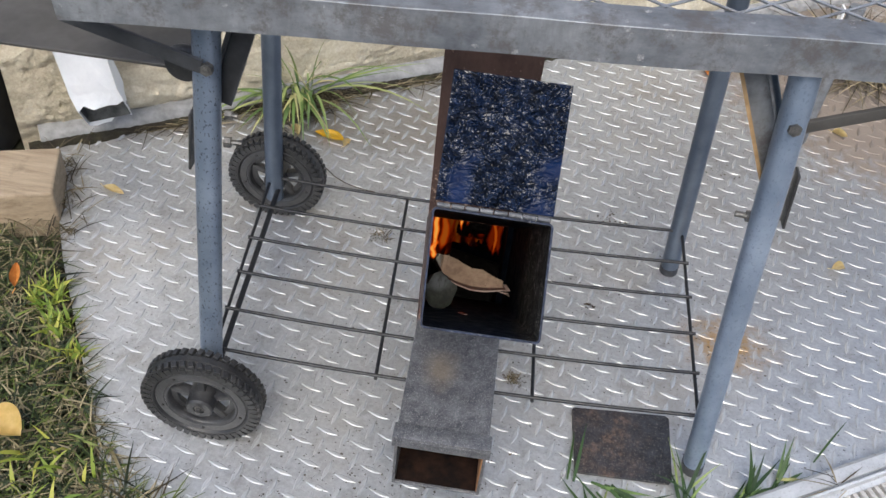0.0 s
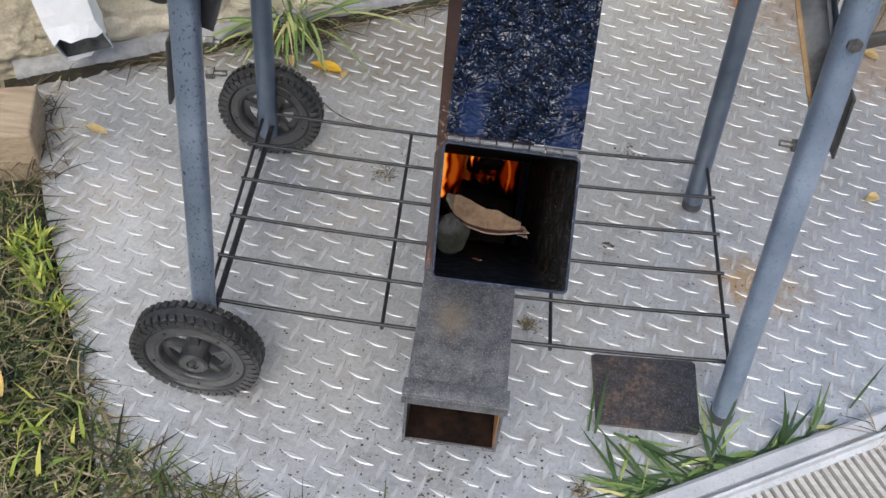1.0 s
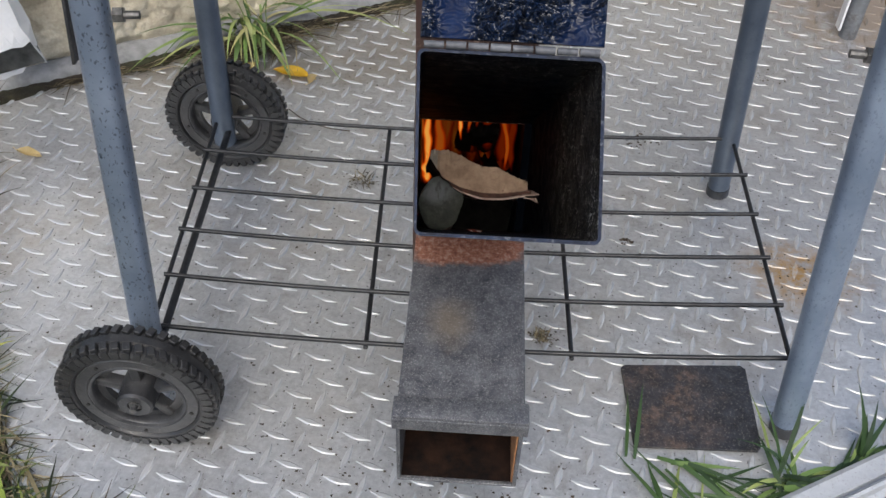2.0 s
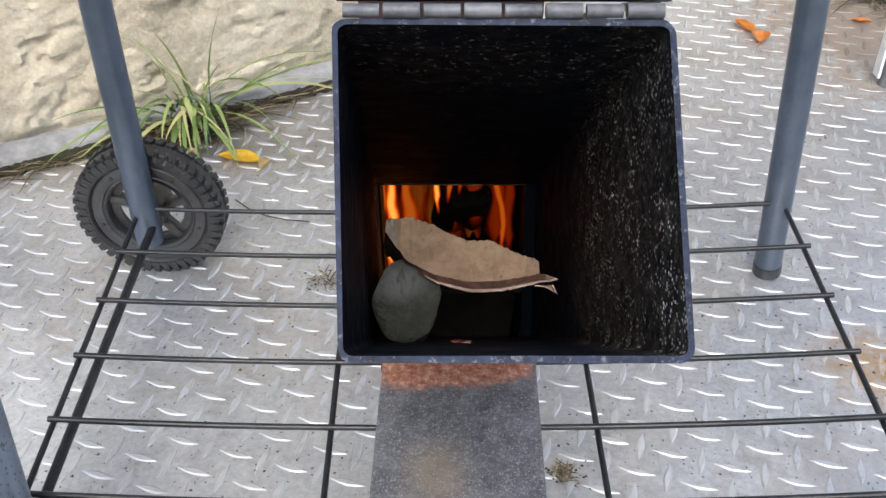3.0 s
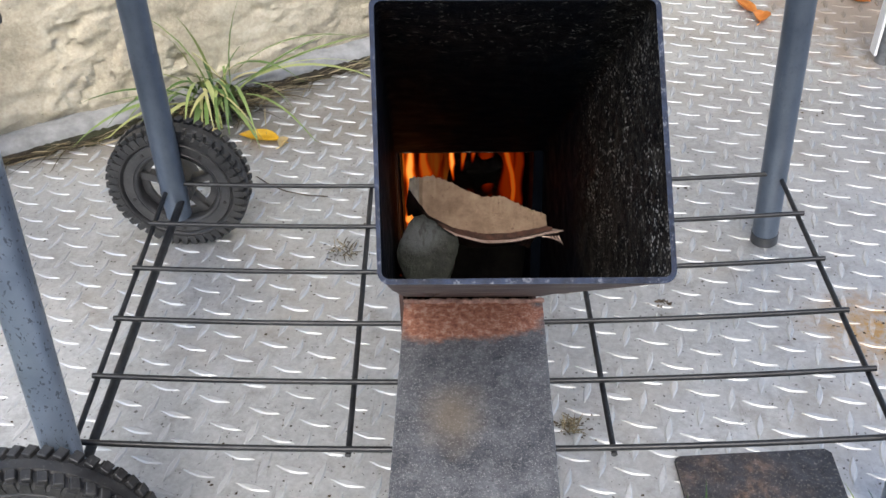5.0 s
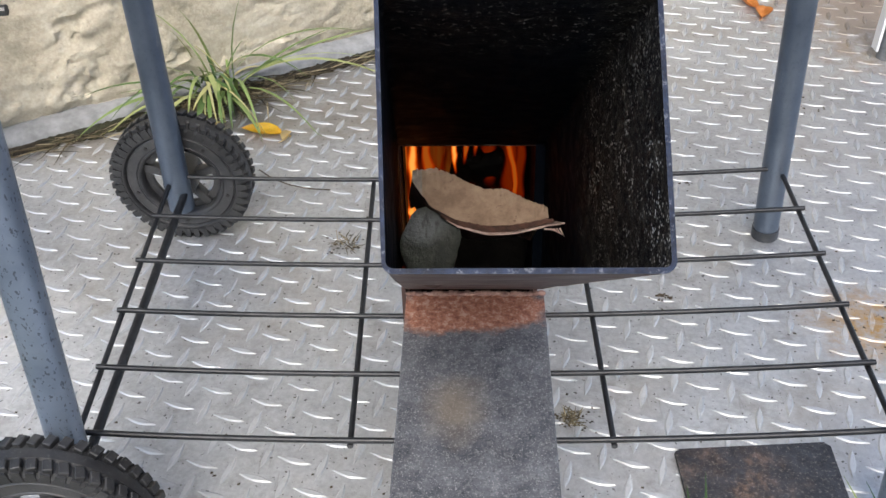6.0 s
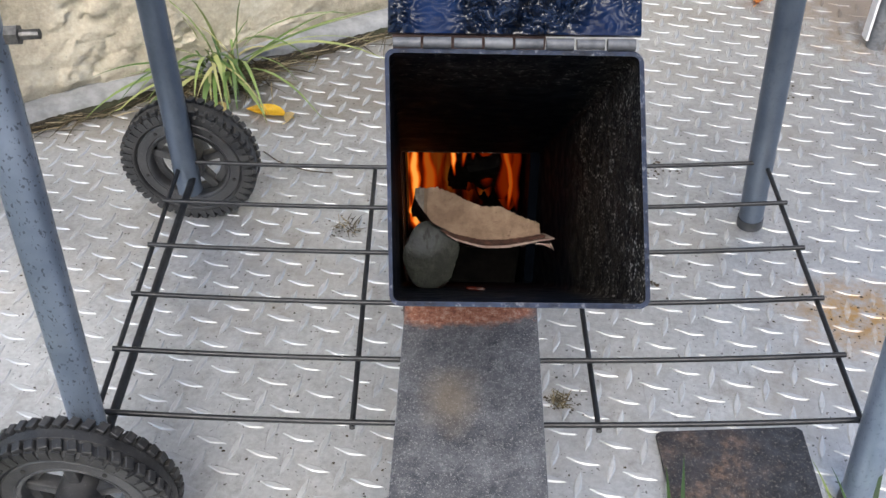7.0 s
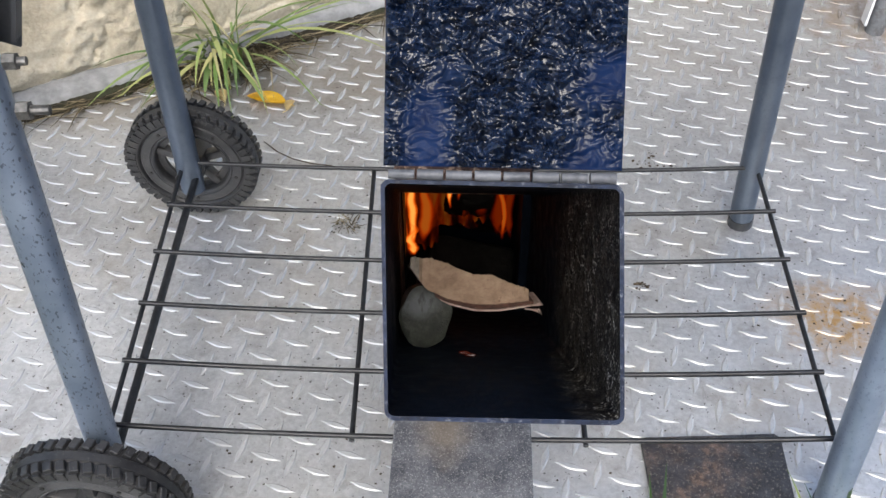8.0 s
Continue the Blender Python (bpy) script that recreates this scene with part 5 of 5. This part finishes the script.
for v in bm.verts:
    if v.co.z < 0.02:
        v.co.z += 0.062 if v.co.y < 0 else 0.0
        v.co += Vector((0.0, 0.003 if v.co.y > 0 else -0.001, 0.008 if v.co.x > 0 else 0))
        v.co.z += 0.010 * noise.noise(Vector((v.co.x * 70, v.co.y * 40, 1)))
    if v.co.y < -0.02:
        v.co.z = max(v.co.z, 0.064 + 0.012 * noise.noise(Vector((v.co.x * 60, 3, 1))))
    if v.co.z < 0.35:
        crush = 0.006 * (1 - max(0.0, v.co.z) / 0.35)
        v.co += crush * Vector((noise.noise(Vector((1, round(v.co.y, 2) * 20, v.co.z * 22))), noise.noise(Vector((v.co.x * 30, 5, v.co.z * 26))), 0))
bmesh.ops.transform(bm, matrix=SP, verts=bm.verts)
spout = thing("downpipe", "white painted tin downpipe with a cut open end beside the wall", "downpipe")
part("pipe", bm, M["white"], spout, smooth=False)
# dark lining: the shade inside the open pipe is put into its colour
bm = B()
for lo, hi in (((-0.034, -0.0235, 0.004), (0.034, -0.023, 0.3)), ((-0.034, 0.023, 0.004), (0.034, 0.0235, 0.3)), ((-0.034, -0.023, 0.004), (-0.0335, 0.023, 0.3)), ((0.0335, -0.023, 0.004), (0.034, 0.023, 0.3))):
    block(bm, lo, hi)
for v in bm.verts:
    if v.co.z < 0.02:
        v.co.z += 0.068 if v.co.y < 0 else 0.006
bmesh.ops.transform(bm, matrix=SP, verts=bm.verts)
part("pipe_lining", bm, M["tin"], spout, "bare tin inside of the pipe, darkened for the shade in it", smooth=False)

bm = block(B(), (-0.55, -0.055, -0.03), (0.0, 0.055, 0.06), None, 0.004, 2)
bmesh.ops.transform(bm, matrix=Matrix.Translation((-0.652, 0.158, 0.0)) @ Matrix.Rotation(radians(17), 4, "Z"), verts=bm.verts)
single("timber_block", bm, M["timber"], "weathered pine timber block lying in the grass", "timber", smooth=False)
bm = block(B(), (-0.97, 0.21, -0.03), (-0.80, 0.40, 1.2), None, 0.01)
single("post", bm, M["darkpost"], "dark tarred post at the wall's end", "post", smooth=False)

stand = thing("stand", "white and silver leg of a stand on the plate", "stand leg")
part("leg", rod(B(), (0.590, 0.600, 0.0), (0.593, 0.609, 0.28), 0.0135, seg=20), M["galv"], stand)
part("side_strip", block(B(), (-0.0018, -0.004, 0.012), (0.0018, 0.014, 0.275), Matrix.Translation((0.5725, 0.598, 0.0)) @ Matrix.Rotation(radians(-2), 4, "X")), M["white"], stand, "white strip beside the tube", smooth=False)


# ---- grass ----
def blades(name, spots, mat, label, seed, category="grass", parent=None):
    """Bent, tapered blades. Each spot: count, a function that gives a foot, length, width, lift (1 upright, 0 flat)."""
    rng = random.Random(seed)
    verts, faces = [], []
    for count, foot, length, width, lift, heading, *more in spots:
        bend = more[0] if more else 1.0
        for _ in range(count):
            p = foot(rng)
            if p is None:
                continue
            yaw = heading(rng) if heading else rng.uniform(0, 2 * math.pi)
            L = length * rng.uniform(0.5, 1.3)
            w = width * rng.uniform(0.6, 1.3)
            up = lift * rng.uniform(0.6, 1.25)
            pitch = min(1.5, up * 1.35)
            droop = rng.uniform(0.3, 1.5) * (0.35 + 0.8 * up) * bend
            x, y, z = p
            dx, dy = math.cos(yaw), math.sin(yaw)
            n = len(verts)
            seg = 9 if bend > 1 else 5
            twist = rng.uniform(-0.5, 0.5)
            for i in range(seg + 1):
                t = i / seg
                ww = w * (1 - t ** 2.2) * (0.75 + 0.5 * math.sin(math.pi * t)) * 0.5 + 0.00015
                sx, sy = -dy * math.cos(twist), dx * math.cos(twist)
                verts.append((x + sx * ww, y + sy * ww, z + ww * math.sin(twist)))
                verts.append((x - sx * ww, y - sy * ww, z - ww * math.sin(twist)))
                a = pitch - droop * t
                x += dx * L / seg * math.cos(a)
                y += dy * L / seg * math.cos(a)
                z = max(z + L / seg * math.sin(a), 0.003)
            for i in range(seg):
                k = n + 2 * i
                faces.append((k, k + 1, k + 3, k + 2))
    me = bpy.data.meshes.new(name)
    me.from_pydata(verts, [], faces)
    me.materials.append(mat)
    me.polygons.foreach_set("use_smooth", [True] * len(me.polygons))
    return tagged(new(name, me), label, category, kind="stuff")


def lawn(x0, x1, y0, y1, z=-0.022, over=0.0):
    def foot(rng):
        x, y = rng.uniform(x0, x1), rng.uniform(y0, y1)
        if inside(x + 0.006, y + 0.010, LAWN_EDGE) or -0.70 < x < -0.64 and 0.05 < y < 0.17:
            return None
        return x, y, z + 0.012 * noise.noise(Vector((x * 9, y * 9, 0)))
    return foot


def round_spot(cx, cy, r, z=0.0):
    def foot(rng):
        a, d = rng.uniform(0, 6.283), r * math.sqrt(rng.random())
        return cx + d * math.cos(a), cy + d * math.sin(a), z
    return foot


def along(a, b, spread, z=0.0):
    def foot(rng):
        t = rng.random()
        return a[0] + (b[0] - a[0]) * t + rng.gauss(0, spread), a[1] + (b[1] - a[1]) * t + rng.gauss(0, spread), z
    return foot


LAWN_EDGE = [(-0.745, 0.33), (-0.60, 0.03), (-0.455, -0.20), (-0.40, -0.275), (-0.31, -0.325), (-0.20, -0.355), (-0.08, -0.367), (0.0, -0.40), (0.10, -0.41), (0.62, -0.12), (2, 0.5), (2, 2), (-0.3, 2)]
blades("lawn", [
    (13000, lawn(-1.15, 0.0, -0.75, 0.20), 0.036, 0.0017, 0.45, None, 1.7),
    (13000, lawn(-1.0, 0.02, -0.62, 0.10), 0.046, 0.0014, 0.14, None, 1.5),
    (900, lawn(-1.0, 0.0, -0.62, 0.10, -0.014), 0.065, 0.0030, 0.3, None, 1.8),
], M["grass"], "trodden lawn of green and dead grass blades", 11)
blades("dead_grass", [
    (3000, lawn(-1.0, 0.0, -0.62, 0.20, -0.008), 0.045, 0.0014, 0.12, None, 1.2),
    (260, lawn(-1.0, -0.05, -0.62, 0.10, -0.004), 0.08, 0.0020, 0.14, None, 1.6),
    (260, along((-0.60, 0.345), (-0.12, 0.625), 0.010, 0.004), 0.055, 0.0015, 0.10, lambda r: WALL_TURN + r.gauss(0, 0.5) + (math.pi if r.random() < 0.5 else 0)),
    (420, along((-0.40, 0.465), (-0.29, 0.525), 0.022, 0.004), 0.065, 0.0017, 0.22, None),
    (120, along((-0.14, 0.61), (0.05, 0.73), 0.014, 0.004), 0.06, 0.0015, 0.1, lambda r: WALL_TURN + r.gauss(0, 0.5)),
    (60, round_spot(0.087, -0.068, 0.008, 0.002), 0.010, 0.0008, 0.25, None),
    (34, round_spot(0.161, -0.294, 0.009, 0.002), 0.011, 0.0008, 0.25, None),
    (36, round_spot(-0.141, 0.176, 0.014, 0.002), 0.014, 0.0009, 0.3, None),
    (420, round_spot(0.76, 0.92, 0.12, 0.004), 0.14, 0.0026, 0.16, None),
    (10, round_spot(0.515, -0.175, 0.012, 0.026), 0.05, 0.0014, 0.1, None),
    (160, along((-0.62, 0.06), (-0.70, 0.25), 0.02, 0.0), 0.05, 0.0016, 0.4, None),
], M["straw"], "matted dead grass along the wall and over the lawn", 12)
blades("fresh_grass", [
    (60, round_spot(-0.590, -0.045, 0.026, -0.006), 0.036, 0.0038, 0.85, None),
    (50, round_spot(-0.552, -0.10, 0.020, -0.006), 0.034, 0.0042, 0.85, None),
    (30, round_spot(-0.508, -0.14, 0.016, -0.006), 0.032, 0.0042, 0.85, None),
    (22, round_spot(-0.47, -0.33, 0.06, -0.01), 0.048, 0.0044, 0.8, None),
    (70, lawn(-0.95, -0.25, -0.6, 0.05, -0.01), 0.042, 0.0036, 0.6, None),
], M["sprout"], "bright fresh grass shoots at the plate's edge", 13)
blades("grass_tuft", [
    (12, round_spot(-0.36, 0.505, 0.032, 0.005), 0.15, 0.0038, 0.75, None, 1.7),
    (20, round_spot(-0.350, 0.487, 0.030, 0.022), 0.125, 0.0052, 0.62, lambda r: -1.35 + r.gauss(0, 0.4), 2.5),
    (6, round_spot(-0.335, 0.475, 0.025, 0.022), 0.10, 0.0066, 0.42, lambda r: -1.2 + r.gauss(0, 0.3), 2.3),
    (12, round_spot(-0.385, 0.48, 0.025, 0.012), 0.14, 0.0040, 0.5, lambda r: -2.6 + r.gauss(0, 0.6), 1.8),
    (18, round_spot(-0.352, 0.507, 0.034, 0.010), 0.13, 0.0028, 0.95, None, 0.8),
    (5, round_spot(-0.34, 0.50, 0.02, 0.010), 0.26, 0.0040, 0.70, lambda r: -0.3 + r.gauss(0, 0.35), 2.3),
    (3, round_spot(-0.33, 0.515, 0.02, 0.012), 0.22, 0.0060, 0.45, lambda r: 0.35 + r.gauss(0, 0.25), 1.5),
], M["tuft"], "long green grass tuft growing at the wall's foot", 14)
blades("grass_clump", [
    (14, round_spot(0.318, -0.234, 0.014, 0.003), 0.070, 0.0040, 0.45, None, 2.2),
    (6, round_spot(0.322, -0.240, 0.012, 0.010), 0.095, 0.0080, 0.22, lambda r: -0.1 + r.gauss(0, 0.5), 2.0),
    (22, along((0.30, -0.258), (0.205, -0.300), 0.006, 0.003), 0.080, 0.0036, 0.10, lambda r: 2.8 + r.gauss(0, 0.5), 1.8),
    (9, along((0.19, -0.215), (0.27, -0.25), 0.008, 0.003), 0.085, 0.0040, 0.10, lambda r: -0.55 + r.gauss(0, 0.35), 1.8),
    (24, along((0.20, -0.300), (0.33, -0.24), 0.006, 0.003), 0.075, 0.0032, 0.14, lambda r: 0.5 + r.gauss(0, 0.5) + (math.pi if r.random() < 0.5 else 0), 1.8),
    (30, along((0.32, -0.247), (0.46, -0.172), 0.005, 0.003), 0.075, 0.0036, 0.12, lambda r: 0.5 + r.gauss(0, 0.35) + (math.pi if r.random() < 0.35 else 0), 1.8),
    (4, round_spot(0.402, -0.195, 0.006, 0.003), 0.066, 0.0056, 0.9, lambda r: 1.4 + r.gauss(0, 0.4)),
    (4, round_spot(0.445, -0.172, 0.006, 0.003), 0.055, 0.0038, 0.65, lambda r: 1.0 + r.gauss(0, 0.3)),
    (1, round_spot(0.497, -0.135, 0.003, 0.003), 0.065, 0.0022, 0.55, lambda r: 0.9),
    (7, round_spot(0.318, -0.218, 0.013, 0.003), 0.080, 0.0036, 0.75, lambda r: 1.6 + r.gauss(0, 0.9), 1.2),
    (2, round_spot(0.172, -0.215, 0.005, 0.003), 0.085, 0.0030, 0.35, lambda r: 1.7 + r.gauss(0, 0.2), 1.2),
    (3, round_spot(0.195, -0.275, 0.012, 0.003), 0.105, 0.0040, 0.16, lambda r: 2.0 + r.gauss(0, 0.35), 1.8),
], M["clump"], "green grass blades growing between plate and edge trim", 15)
